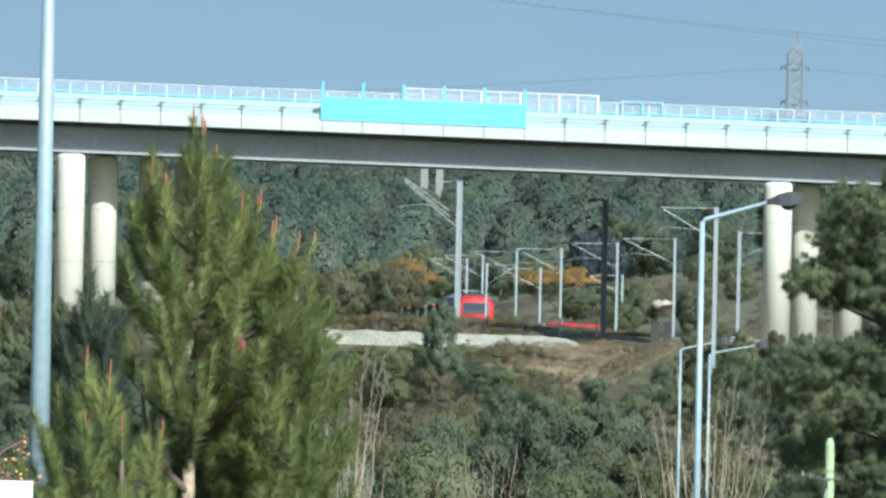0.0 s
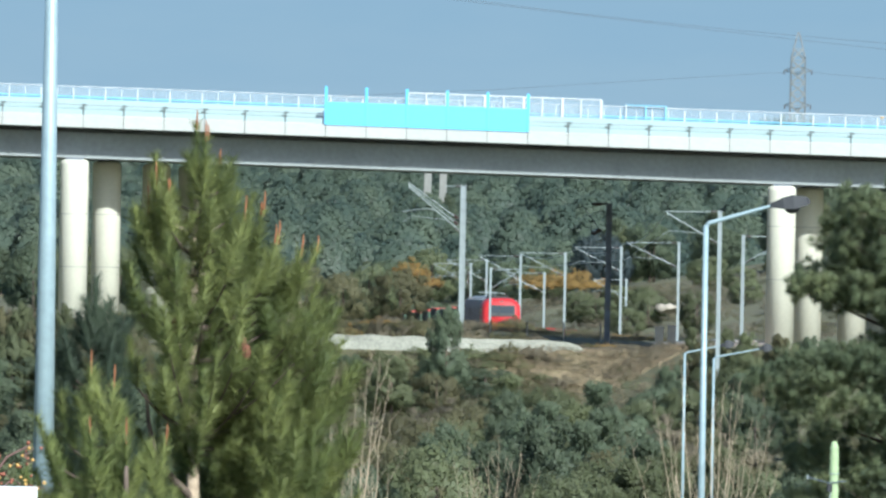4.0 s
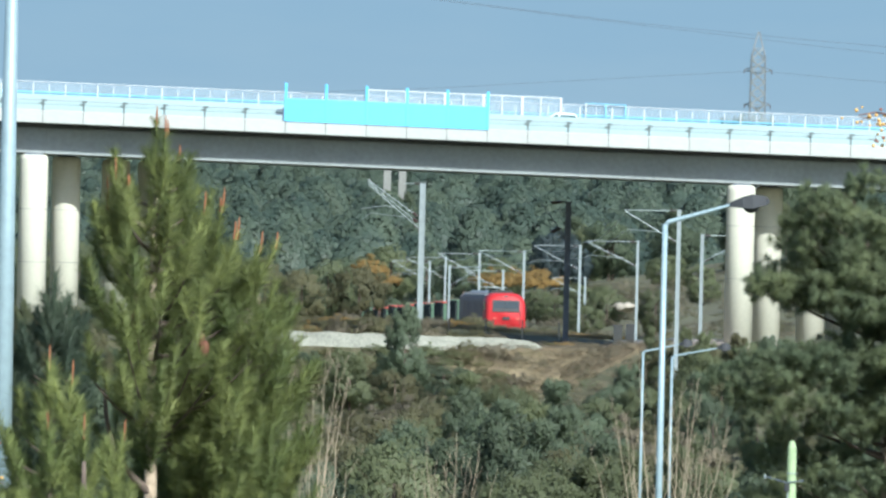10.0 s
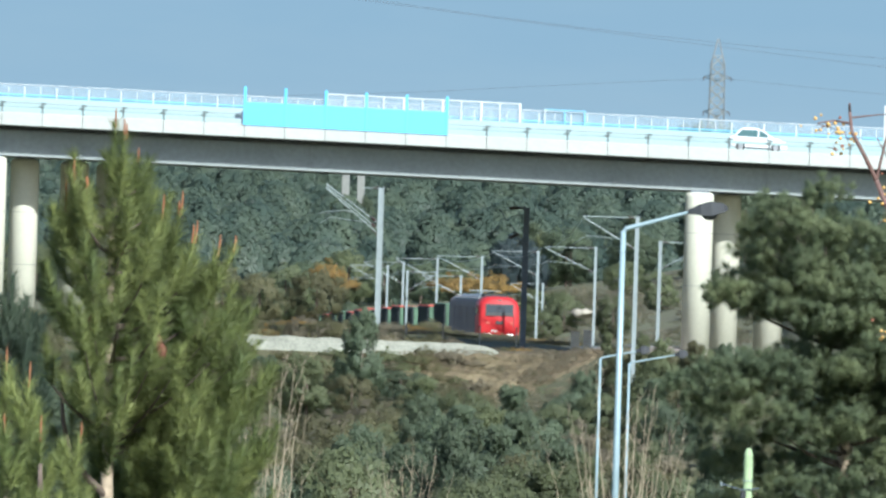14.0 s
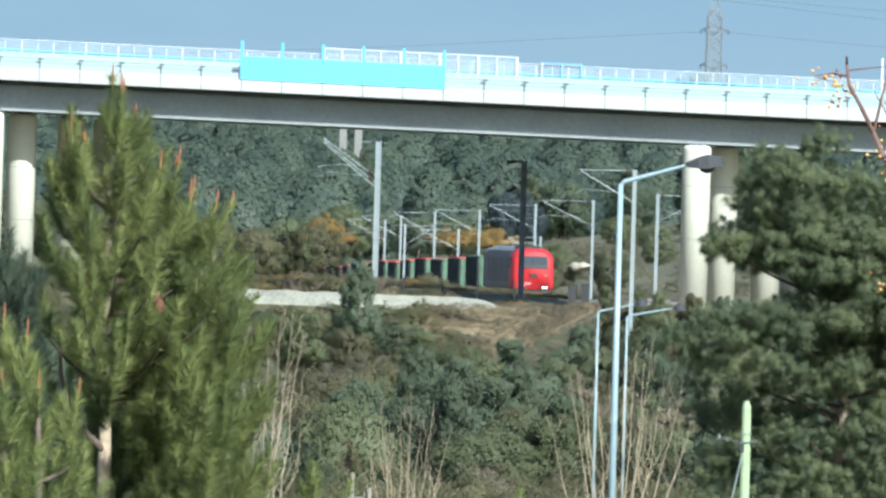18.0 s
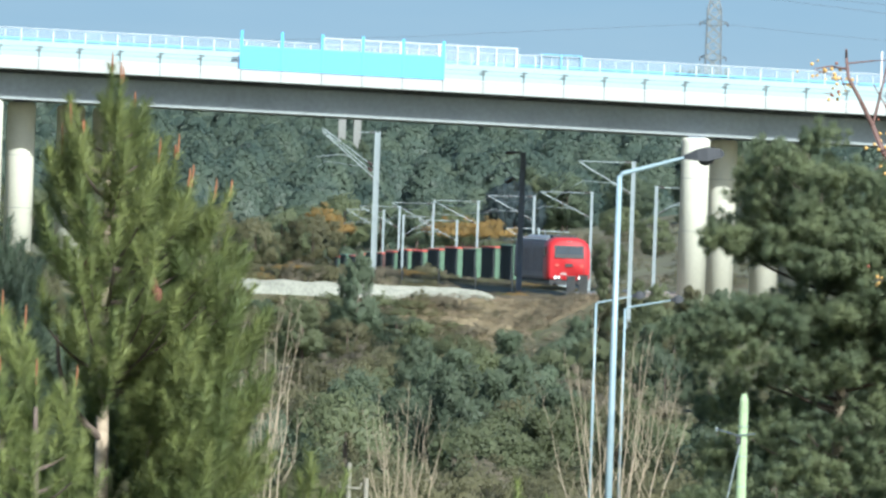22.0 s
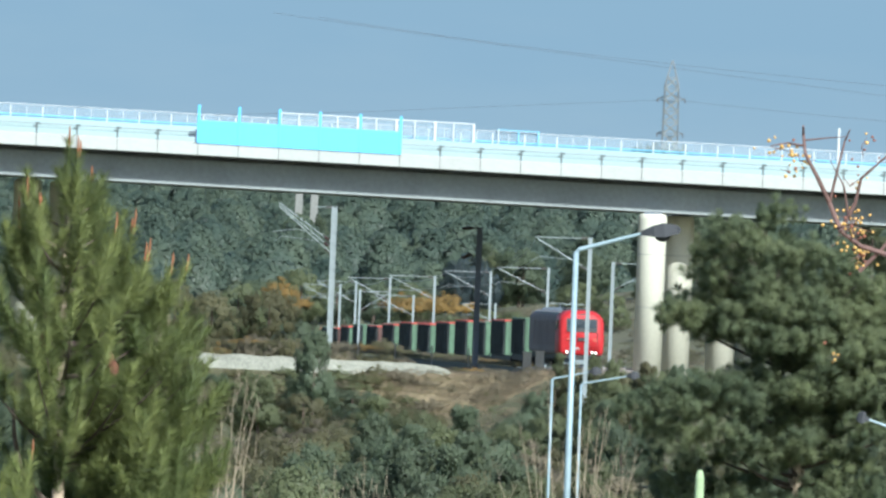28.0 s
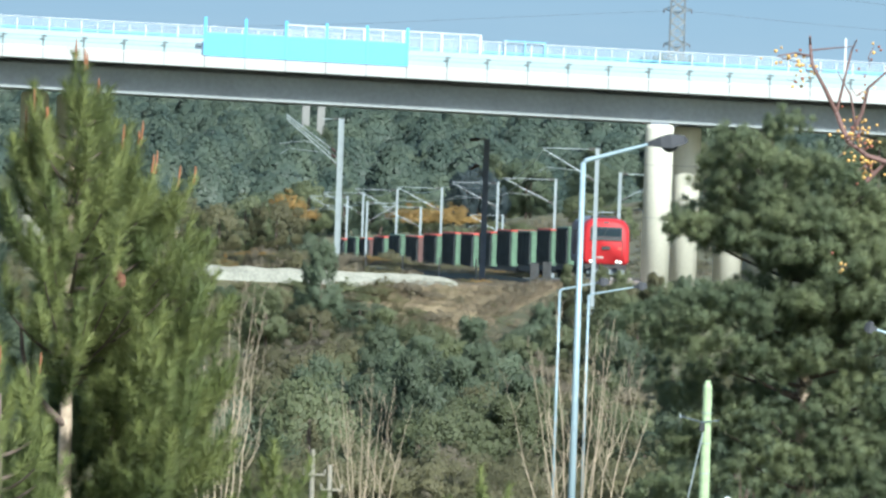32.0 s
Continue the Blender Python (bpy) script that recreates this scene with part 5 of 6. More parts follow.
def strew(key, material, label, category, x, y, h, w, rnd, n=700, z=None, kind="scrub"):
    """Adds one uncounted tussock or bush to the cover of that key, which becomes one mesh at the end."""
    rows = ROWS[kind][rnd.randrange(4)]
    o = rnd.randrange(max(1, len(rows) - n))
    p = rows[(np.arange(n) * 7 + o) % len(rows)]
    a = rnd.uniform(0, 6.28)
    c, s = math.cos(a), math.sin(a)
    cen = p[:, :3].mean(axis=1, keepdims=True)
    q = np.concatenate([(cen + (p[:, :3] - cen) * 1.7) * np.array([w, w, h]), p[:, 3:]], axis=1)
    r = np.stack([q[..., 0] * c - q[..., 1] * s, q[..., 0] * s + q[..., 1] * c, q[..., 2]], axis=-1)
    r[:, :3] += np.array([x, y, (height(x, y) if z is None else z) - 0.1])
    JOINED.setdefault(key, [material, label, category, []])[3].append(r)


def lay_cover():
    for key, (material, label, category, rows) in JOINED.items():
        tagged(part(key, tri_mesh(key, np.concatenate(rows)), material, None), label, category, kind="stuff")


def plant(kind, x, y, h, w, material, rnd, label="", z=None):
    lab, cat, n = LOOKS[kind]
    name = {"pine": "pine_tree", "round": "broadleaf_tree", "scrub": "bush"}[kind]
    m = Matrix.Translation((x, y, (height(x, y) if z is None else z) - h * {"round": 0.17, "pine": 0.1, "scrub": 0.06}[kind])) @ Matrix.Rotation(rnd.uniform(-0.6, 0.6), 4, "Z") @ Matrix.Diagonal((w, w, h, 1))
    t = thing(name, label or lab, cat, "trees of the valley" if kind != "scrub" else "bushes", at=m)
    part("crown" if kind != "scrub" else "foliage", crown_of(kind, rnd.randrange(n), material), material, t)
    if kind != "scrub":
        part("trunk", TRUNK, BARK_DARK, t)
    return t


def make_valley():
    rnd = random.Random(11)
    rows = []
    y = 345.0
    while y < 762:
        half = y * 0.048 + 3
        x = -half + rnd.uniform(0, 3)
        while x < half + y * 0.012:
            rows.append((x + rnd.uniform(-1, 1), y + rnd.uniform(-6, 6)))
            x += rnd.uniform(2.3, 4.1) * (0.75 + y / 1700)
        y += 14 + y * 0.010
    for x, y in rows:
        if -3.5 < x - 11.36 * y / 768 < 5.2 and y > 650:
            continue
        if y > 695 and abs(x - track_x(y)) < 10:
            continue
        q = noise.noise(Vector((x * 0.09, y * 0.022, 5)))
        # tree tops rise towards the line
        room = 20 - (190 + 40 * q) / 19955 * y - height(x, y) if y > 590 else 99
        if room < 1.3:
            continue
        if q > 0.05:
            plant("scrub", x, y, min(room, rnd.uniform(3.0, 4.6)), rnd.uniform(3.6, 5.2), LEAF_OLIVE if rnd.random() < 0.7 else LEAF_BROWN, rnd)
        elif q > -0.15 or rnd.random() < 0.4:
            plant("round", x, y, min(room, rnd.uniform(4.0, 6.0)), rnd.uniform(4.2, 6.0), rnd.choice((LEAF_GREEN, LEAF_BLUE, LEAF_GREEN, LEAF_OLIVE, LEAF_OLIVE)), rnd)
        else:
            plant("pine", x, y, min(room, rnd.uniform(5.0, 7.2)), rnd.uniform(4.6, 6.4), rnd.choice((LEAF_BLUE, LEAF_GREEN)), rnd)


make_valley()


def make_trackside():
    rnd = random.Random(5)
    # dark trees west of the line
    for px, y, h, w, mt in ((-3.4, 842, 5.6, 5.2, LEAF_OLIVE), (-5.8, 850, 6.4, 5.0, LEAF_GREEN), (-7.6, 836, 5.0, 4.6, LEAF_OLIVE), (-10.5, 846, 6.0, 5.4, LEAF_OLIVE), (-14, 850, 6.5, 6, LEAF_GREEN), (-18, 840, 6, 6, LEAF_GREEN),
                            (-22, 846, 6.5, 6, LEAF_BLUE), (-27, 838, 6, 6, LEAF_GREEN), (-31, 846, 6.8, 6, LEAF_BLUE)):
        plant("round", px, y, h, w, mt, rnd, "dark bushy tree beside the railway")
    # bushes on the bank in front of the line
    for k in range(26):
        x = -9 + k * 0.86 + rnd.uniform(-0.4, 0.4)
        plant("scrub", x, 778.6 + rnd.uniform(-1, 1.6), rnd.uniform(2.2, 3.3) * (1.0 if x < 2 else 0.7 if x < 6 else 0.35), rnd.uniform(1.6, 2.6), LEAF_GOLD if rnd.random() < 0.14 else rnd.choice((LEAF_BROWN, LEAF_OLIVE, LEAF_OLIVE, LEAF_BROWN)), rnd, "low winter scrub along the railway bank")
    for k in range(46):
        x, y = -8.5 + k * 0.37, 764.5 + rnd.uniform(0, 9.0)
        plant("scrub", x, y, rnd.uniform(0.9, 1.9), rnd.uniform(1.3, 2.4), rnd.choice((LEAF_BROWN, LEAF_OLIVE, LEAF_OLIVE, LEAF_GREEN)), rnd, "dry scrub in front of the gravel bank", z=slope_z(x, y) if x > SLOPE_X[0] else None)
    for k in range(60):
        x, y = rnd.uniform(-34, 15), rnd.uniform(807, 822)
        if track_x(y) - x > 4.5:
            plant("scrub", x, y, rnd.uniform(0.9, 1.7) * (0.5 if x > 5.5 else 1.0), rnd.uniform(2.0, 3.2), LEAF_GOLD if rnd.random() < 0.1 else rnd.choice((LEAF_BROWN, LEAF_OLIVE, LEAF_OLIVE)), rnd, "brown winter scrub beside the line")
    for k in range(60):
        x, y = rnd.uniform(-37, -8), 777 + rnd.uniform(-4, 3.5)
        m = rnd.random()
        strew("olive_scrub" if m < 0.6 else "brown_scrub", LEAF_OLIVE if m < 0.6 else LEAF_BROWN, "olive winter scrub on the banks" if m < 0.6 else "brown winter scrub on the banks", "scrub", x, y, rnd.uniform(1.4, 2.8), rnd.uniform(2.0, 3.2), rnd, 800)
    # the young pine before the bank
    plant("pine", 0.06, 745, (16.1 - height(0.06, 745)) * 1.1, 5.0, LEAF_BLUE, rnd, "young pine in front of the gravel bank")
    for k in range(14):
        x, y = track_x(735) - 4 + k * 0.62, 731 + rnd.uniform(-3, 4)
        plant("scrub", x, y, rnd.uniform(1.2, 1.8), rnd.uniform(1.6, 2.4), rnd.choice((LEAF_GREEN, LEAF_OLIVE)), rnd, "green scrub on the railway embankment")
    for k in range(15):
        x, y, h = 16.4 + k * 0.62 + rnd.uniform(-0.3, 0.3), 744 + rnd.uniform(-5, 5), rnd.uniform(3.6, 4.8)
        plant("round" if k % 3 else "pine", x, y, h, rnd.uniform(2.2, 3.2), rnd.choice((LEAF_GREEN, LEAF_BLUE, LEAF_OLIVE)), rnd, "dark bushy tree below the viaduct", z=rnd.uniform(14.3, 15.2) - h * 0.87)
    # tan grass on the slope, rough grass and low scrub on the banks
    for k in range(640):
        q = rnd.random()
        x, y = SLOPE_X[0] + q * (SLOPE_X[1] - SLOPE_X[0]), 764.2 + rnd.random() * 11.5
        m = rnd.random() + (0.5 if q > 0.5 else 0.0) + 0.5 * noise.noise(Vector((x * 0.6, y * 0.35, 3)))
        key, mt, lab = (("olive_scrub", LEAF_OLIVE, "olive winter scrub on the banks") if m < 0.3 else ("brown_scrub", LEAF_BROWN, "brown winter scrub on the banks") if m < 0.62 else ("tan_grass", GRASS_TAN, "dry tan grass on the embankment"))
        strew(key, mt, lab, "scrub" if m < 0.62 else "grass", x, y, rnd.uniform(0.25, 0.5) * (1.6 if m < 0.62 else 1.3), rnd.uniform(0.7, 1.3), rnd, 260, z=slope_z(x, y))
    # brown grass on the slope's crest
    for k in range(70):
        x, y = rnd.uniform(8.8, 15.4), rnd.uniform(766.0, 773.0)
        strew("brown_scrub", LEAF_BROWN, "brown winter scrub on the banks", "scrub", x, y, rnd.uniform(0.7, 1.2) * (1.5 if x > 11 else 1.0), rnd.uniform(1.0, 1.7), rnd, 340, z=slope_z(x, y) - 0.1)
    # the wooded slope before the western columns
    for k in range(34):
        px, dd = -130 + k * 11 + rnd.uniform(-5, 5), rnd.uniform(735, 752)
        py = 550 + rnd.uniform(-14, 30)
        x = (px - 784 + (py - 441) * 0.021) * dd / 19955
        z = 20 - (py - 441 - (px - 784) * 0.021) * dd / 19955
        h = max(2.5, z - height(x, dd))
        plant("round" if k % 3 else "pine", x, dd, h * 1.1, rnd.uniform(3.4, 4.6), rnd.choice((LEAF_OLIVE, LEAF_GREEN, LEAF_BLUE, LEAF_GREEN)), rnd, "olive-green tree before the viaduct's columns")
    # trees below the slope, towards the old pine
    for px, py, dd, kind, mt in ((1150, 668, 713, "round", LEAF_BLUE), (1178, 652, 720, "pine", LEAF_BLUE), (1125, 690, 693, "round", LEAF_GREEN), (1205, 672, 703, "round", LEAF_GREEN), (1238, 655, 713, "pine", LEAF_GREEN),
                                 (1262, 645, 706, "round", LEAF_OLIVE), (1290, 640, 700, "round", LEAF_GREEN), (1320, 628, 713, "pine", LEAF_GREEN), (1345, 640, 698, "round", LEAF_OLIVE), (1375, 632, 706, "round", LEAF_GREEN), (1225, 700, 668, "scrub", LEAF_OLIVE),
                                 (1170, 705, 668, "scrub", LEAF_BROWN), (1280, 690, 668, "round", LEAF_GREEN), (1330, 685, 663, "round", LEAF_BLUE), (1095, 700, 678, "scrub", LEAF_OLIVE), (1040, 702, 683, "scrub", LEAF_BROWN), (985, 690, 698, "scrub", LEAF_OLIVE), (930, 680, 706, "round", LEAF_GREEN), (880, 668, 713, "round", LEAF_BLUE)):
        x = (px - 784 + (py - 441) * 0.021) * dd / 19955
        z = 20 - (py - 441 - (px - 784) * 0.021) * dd / 19955
        g = height(x, dd)
        h = max(2.0, (z - g) / 0.92)
        plant(kind, x, dd, h, max(2.6, min(4.2, h * 0.95)), mt, rnd, "dense bushy tree below the railway embankment", z=z - h * 0.86)
    for k in range(480):
        x, y = rnd.uniform(3.85, 17.51), rnd.uniform(742, 777)
        if abs(x - track_x(y)) > 2.4:
            strew("tan_grass", GRASS_TAN, "dry tan grass on the embankment", "grass", x, y, rnd.uniform(0.4, 0.9), rnd.uniform(1.0, 1.9), rnd, 260)
    for k in range(330):
        x, y = rnd.uniform(-38, 14), rnd.uniform(799, 856)
        if track_x(y) - x > 4.2:
            m = rnd.random()
            strew("olive_scrub" if m < 0.4 else "brown_scrub", LEAF_OLIVE if m < 0.4 else LEAF_BROWN, "olive winter scrub on the banks" if m < 0.4 else "brown winter scrub on the banks", "scrub", x, y, rnd.uniform(0.8, 1.5) * (0.55 if x / y > 0.0065 else 1.0), rnd.uniform(2.0, 3.4), rnd, 500)
    for k in range(480):
        x, y = rnd.uniform(-36, 30), rnd.uniform(690, 776)
        e = abs(x - track_x(y))
        if e < 2.2 or -1.0 < x - 10.20 < 5.4 and y > 762:
            continue
        m = rnd.random()
        key, mt, lab = (("olive_scrub", LEAF_OLIVE, "olive winter scrub on the banks") if m < 0.45 else ("brown_scrub", LEAF_BROWN, "brown winter scrub on the banks") if m < 0.75 else ("green_scrub", LEAF_GREEN, "low green scrub on the banks"))
        top = 20 - (168 if e < 10 else 182) / 19955 * y - height(x, y)
        if e > 2.4:
            top = max(top, 0.35)
            strew(key, mt, lab, "scrub", x, y, min(rnd.uniform(0.9, 2.0), top * 1.25), rnd.uniform(1.6, 2.8), rnd, 420)
    # the cutting's slope east of the line
    for k in range(320):
        y = rnd.uniform(832, 1090)
        x = track_x(y) + rnd.uniform(6.4, 36)
        r = rnd.random()
        far = y > 930 and rnd.random() < 0.5
        if r < 0.55:
            strew("brown_scrub", LEAF_BROWN, "brown winter scrub on the banks", "scrub", x, y, rnd.uniform(0.9, 2.0), rnd.uniform(2.4, 4), rnd, 650)
        elif r < 0.93:
            strew("olive_scrub", LEAF_OLIVE, "olive winter scrub on the banks", "scrub", x, y, rnd.uniform(0.9, 2.2), rnd.uniform(2.4, 4), rnd, 650)
        else:
            plant("round", x, y, rnd.uniform(3, 5), rnd.uniform(3.4, 5), LEAF_GREEN, rnd, "green tree on the cutting slope")
    for px, py, y, w in ((935, 488, 1085, 3.6), (975, 487, 1088, 4.2), (1030, 488, 1085, 4.6), (1000, 484, 1092, 4.0), (720, 470, 1090, 3.0), (750, 490, 1085, 3.0)):
        x = (px - 784) / 19955 * y
        z = 20 - (py + 22 - 441) / 19955 * y
        plant("scrub", x, y, 3.4, w, LEAF_GOLD, rnd, "golden blossoming bush on the hillside", z=z)
    for px, py, dd in ((738, 352, 1322), (758, 338, 1328), (782, 345, 1322), (800, 360, 1318)):
        x = (px - 784) * dd / 19955
        z = 20 - (py - 441) * dd / 19955
        plant("pine", x, dd, (z - height(x, dd)) * 1.1, 6.0, LEAF_BLUE, rnd, "tall pine before the concrete posts")
    for px, py, dd, w in ((1058, 384, 1094, 5.0), (1032, 398, 1093, 3.8), (1084, 404, 1094, 4.2)):
        x = (px - 784 + (py - 441) * 0.021) * dd / 19955
        z = 20 - (py - 441 - (px - 784) * 0.021) * dd / 19955
        plant("round", x, dd, (z - height(x, dd)) * 1.1, w, LEAF_DARK, rnd, "dark blue-green tree standing behind the railway masts")
    # treetops on the ridge beside the pylon
    for px, py in ((1372, 204), (1390, 199), (1408, 201), (1424, 205), (1352, 209)):
        x = (px - 784 + (py - 441) * 0.021) * 1890 / 19955
        z = 20 - (py - 441 - (px - 784) * 0.021) * 1890 / 19955
        plant("round", x, 1890, (z - height(x, 1890)) * 1.27, 5.5, LEAF_BLUE, rnd, "tall tree on the far ridge")
    # a dark wood behind the cutting
    for k in range(70):
        y = rnd.uniform(1095, 1180)
        x = rnd.uniform(-70, 80)
        plant("round" if rnd.random() < 0.6 else "pine", x, y, rnd.uniform(5, 8.5), rnd.uniform(5, 7), LEAF_BLUE if rnd.random() < 0.6 else LEAF_GREEN, rnd, "tall green tree on the hillside")


make_trackside()
lay_cover()


def make_far_wood():
    """The wood on the far hillside, uncounted, as one mesh."""
    rng = np.random.default_rng(31)
    tris = []
    y = 1180.0
    protos = []
    for k in range(6):
        # rounded lumps of leaves on the skin of a crown, its southern half alone
        lumps = []
        for i in range(48):
            z = rng.uniform(0.2, 1.0)
            w = 0.44 * math.sqrt(max(0.02, 1 - (z * 1.06 - 0.32) ** 2 / 0.55)) if k % 2 else 0.42 * (1.04 - z) ** 0.7 + 0.04
            a = rng.uniform(-0.3, math.pi + 0.3)
            lump = skin((w * 0.9 * math.cos(a), -w * 0.9 * math.sin(a), z), rng.uniform(0.06, 0.12), 62, 0.044, 0.85, 0.38, 0.7)
            lumps.append(lump[lump[:, 3, 1] - 0.6 * lump[:, 3, 2] < 0.25])
        # leaves between the lumps
        n = 620
        z, a = rng.uniform(0.1, 1.02, n), rng.uniform(-0.3, math.pi + 0.3, n)
        w = 0.40 * np.sqrt(np.maximum(0.02, 1 - (z * 1.06 - 0.32) ** 2 / 0.55)) if k % 2 else 0.40 * np.maximum(0.0, 1.04 - z) ** 0.7 + 0.03
        nrm = unit(np.stack([np.cos(a), -np.sin(a), 0.3 + 0.3 * z], axis=1) + rng.normal(size=(n, 3)) * 0.35)
        base = np.stack([w * np.cos(a), -w * np.sin(a), z], axis=1)
        way = unit(np.cross(nrm, rng.normal(size=(n, 3))))
        side = np.cross(nrm, way)
        lumps.append(np.stack([base - side * 0.04 - way * 0.03, base + side * 0.04 - way * 0.03, base + way * 0.055, nrm], axis=1))
        rows = np.concatenate(lumps)
        rows[:, 3] = unit(rows[:, 3]) * 0.3 + unit(rows[:, :3].mean(axis=1) - np.array([0, 0, 0.3])) * 0.6
        protos.append(rows)
    while y < 1930:
        half = y * 0.05 + 6
        x = -half
        while x < half * 1.25:
            p = protos[rng.integers(len(protos))]
            a, w, h = rng.uniform(-0.5, 0.5), rng.uniform(6.5, 10.5), rng.uniform(5.0, 8.5)
            c, s = math.cos(a), math.sin(a)
            co, face = p[:, :3], p[:, 3:]
            cen = co.mean(axis=1, keepdims=True)
            q = np.concatenate([cen * np.array([w, w, h]) + (co - cen) * 8.5, face], axis=1)
            r = np.stack([q[..., 0] * c - q[..., 1] * s, q[..., 0] * s + q[..., 1] * c, q[..., 2]], axis=-1)
            xx, yy = x + rng.uniform(-1.5, 1.5), y + rng.uniform(-9, 9)
            r[:, :3] += np.array([xx, yy, height(xx, yy) - 0.6])
            tris.append(r)
            x += rng.uniform(4.4, 7.2)
        y += 28
    tris = np.concatenate(tris)
    tagged(part("far_wood", tri_mesh("far_wood", tris), LEAF_FAR, None), "green mixed wood covering the far hillside, tinted bluish for haze", "wood", kind="stuff")


make_far_wood()


def make_foreground():
    global RNG
    RNG = np.random.default_rng(77)
    x, y, z = (-3.22, 145.00, 21.58)
    make_young_pine("young pine with upright green brushes and orange candles", x, y, z,
                    ((0, 0.12), (0.4, 0.30), (0.9, 0.55), (1.5, 0.95), (2.1, 1.5), (3.0, 1.85), (4.2, 2.1), (5.3, 2.15)), 155, 400, NEEDLES,
                    leaders=((-0.02, 0.0, 1.0), (0.1, -0.15, 0.9), (-0.52, -0.75, 0.9), (-0.35, -0.85, 0.9), (-0.62, -0.95, 0.9), (0.28, -0.45, 0.9), (0.62, -1.15, 0.8), (0.85, -1.1, 0.9), (1.55, -1.55, 0.9), (1.25, -1.9, 0.8), (-0.62, -1.1, 0.9), (1.75, -2.2, 0.9), (1.9, -2.75, 0.9), (1.55, -2.3, 0.8), (1.95, -3.3, 0.9), (1.35, -1.6, 0.9), (1.05, -1.45, 0.8)),
                    seed=3, cones=((-0.22, -2.55), (0.62, -2.78), (0.68, -2.9)), west=0.78, clear=4.15)
    x, y, z = (-4.71, 152.00, 19.57)
    make_young_pine("dark green young pine behind a brighter one", x, y, z, ((0, 0.1), (0.5, 0.25), (1.2, 0.4), (2.0, 0.5), (3.6, 0.7)), 84, 420, NEEDLES_DARK, leaders=((0, 0, 0.9), (0.2, -0.3, 0.8)), seed=5, candles=False)
    x, y, z = (-3.94, 140.00, 17.61)
    make_young_pine("bushy low young pine", x, y, z, ((0, 0.2), (0.5, 0.5), (1.2, 0.8), (2.4, 1.0)), 40, 380, NEEDLES, leaders=((0, 0, 0.8), (0.5, 0.0, 0.7), (-0.45, 0.1, 0.8)), seed=6)
    x, y, z = (-4.48, 143.00, 18.44)
    make_young_pine("bushy low young pine", x, y, z, ((0, 0.15), (0.5, 0.4), (1.2, 0.6), (2.4, 0.8)), 36, 380, NEEDLES, leaders=((0, 0, 0.8), (0.3, -0.2, 0.7)), seed=7)
    x, y, z = (-0.54, 150.00, 16.58)
    make_young_pine("small pine sapling with a single leader", x, y, z, ((0, 0.26), (0.4, 0.5), (0.9, 0.7), (2.2, 0.9)), 34, 380, NEEDLES, leaders=((0, 0, 0.9),), seed=8, candles=False, trunk_r=0.04)
    x, y, z = (2.82, 190.00, 15.35)
    make_young_pine("small pine sapling with a single leader", x, y, z, ((0, 0.12), (0.4, 0.36), (0.9, 0.6), (2.2, 0.8)), 28, 380, NEEDLES, leaders=((0, 0, 0.9),), seed=9, candles=False, trunk_r=0.04)

    # the old pine: rounded clumps of needles on heavy limbs
    x, y = 10.33, 240.0
    f0 = height(x, y)
    t = thing("pine_tree", "large old pine with rounded clumps of dark needles", "pine tree", at=pose(x, y, f0))
    rnd = random.Random(21)

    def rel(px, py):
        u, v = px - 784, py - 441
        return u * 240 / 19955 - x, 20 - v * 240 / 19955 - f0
    part("trunk", Geo().tube([(0.3, 0, 0), (0.1, 0, 3), (0, 0, 6.0), (0.2, 0, 8.2)], [0.24, 0.2, 0.15, 0.06], 10), BARK, t)
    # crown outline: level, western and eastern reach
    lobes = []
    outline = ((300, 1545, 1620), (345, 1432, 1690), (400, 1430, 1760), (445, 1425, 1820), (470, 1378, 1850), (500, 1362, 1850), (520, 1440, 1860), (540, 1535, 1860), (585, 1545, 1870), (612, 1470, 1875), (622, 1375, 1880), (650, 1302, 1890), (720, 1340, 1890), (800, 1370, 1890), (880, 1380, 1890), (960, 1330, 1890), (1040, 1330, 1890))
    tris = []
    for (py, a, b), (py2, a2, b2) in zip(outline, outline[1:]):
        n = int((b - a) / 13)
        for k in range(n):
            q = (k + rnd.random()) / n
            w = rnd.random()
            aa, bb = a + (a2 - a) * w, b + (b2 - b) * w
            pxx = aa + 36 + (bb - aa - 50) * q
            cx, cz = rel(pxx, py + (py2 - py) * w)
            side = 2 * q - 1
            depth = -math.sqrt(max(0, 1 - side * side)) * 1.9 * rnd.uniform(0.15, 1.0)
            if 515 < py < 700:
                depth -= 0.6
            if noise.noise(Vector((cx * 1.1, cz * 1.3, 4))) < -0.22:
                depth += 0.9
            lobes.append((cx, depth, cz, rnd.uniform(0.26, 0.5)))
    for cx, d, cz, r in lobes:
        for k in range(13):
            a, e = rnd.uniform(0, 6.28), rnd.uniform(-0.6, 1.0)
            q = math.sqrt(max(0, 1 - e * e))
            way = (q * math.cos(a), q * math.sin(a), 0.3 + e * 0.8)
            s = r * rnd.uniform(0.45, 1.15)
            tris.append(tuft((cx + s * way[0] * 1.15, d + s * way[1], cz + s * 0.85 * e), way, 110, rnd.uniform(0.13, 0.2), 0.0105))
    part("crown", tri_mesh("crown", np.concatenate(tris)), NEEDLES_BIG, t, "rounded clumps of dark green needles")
    for cx, d, cz, r in lobes[::9]:
        b = (0.05, 0, max(0.8, min(7.8, cz - 0.35 - 0.25 * abs(cx))))
        part("limb", Geo().tube(limb_curve(b, (cx, d, cz), 0.1), [0.06, 0.05, 0.04, 0.034, 0.028, 0.02, 0.01], 6), BARK_DARK, t)

    # bare stems
    x, y, z = (5.45, 232.00, 18.45)
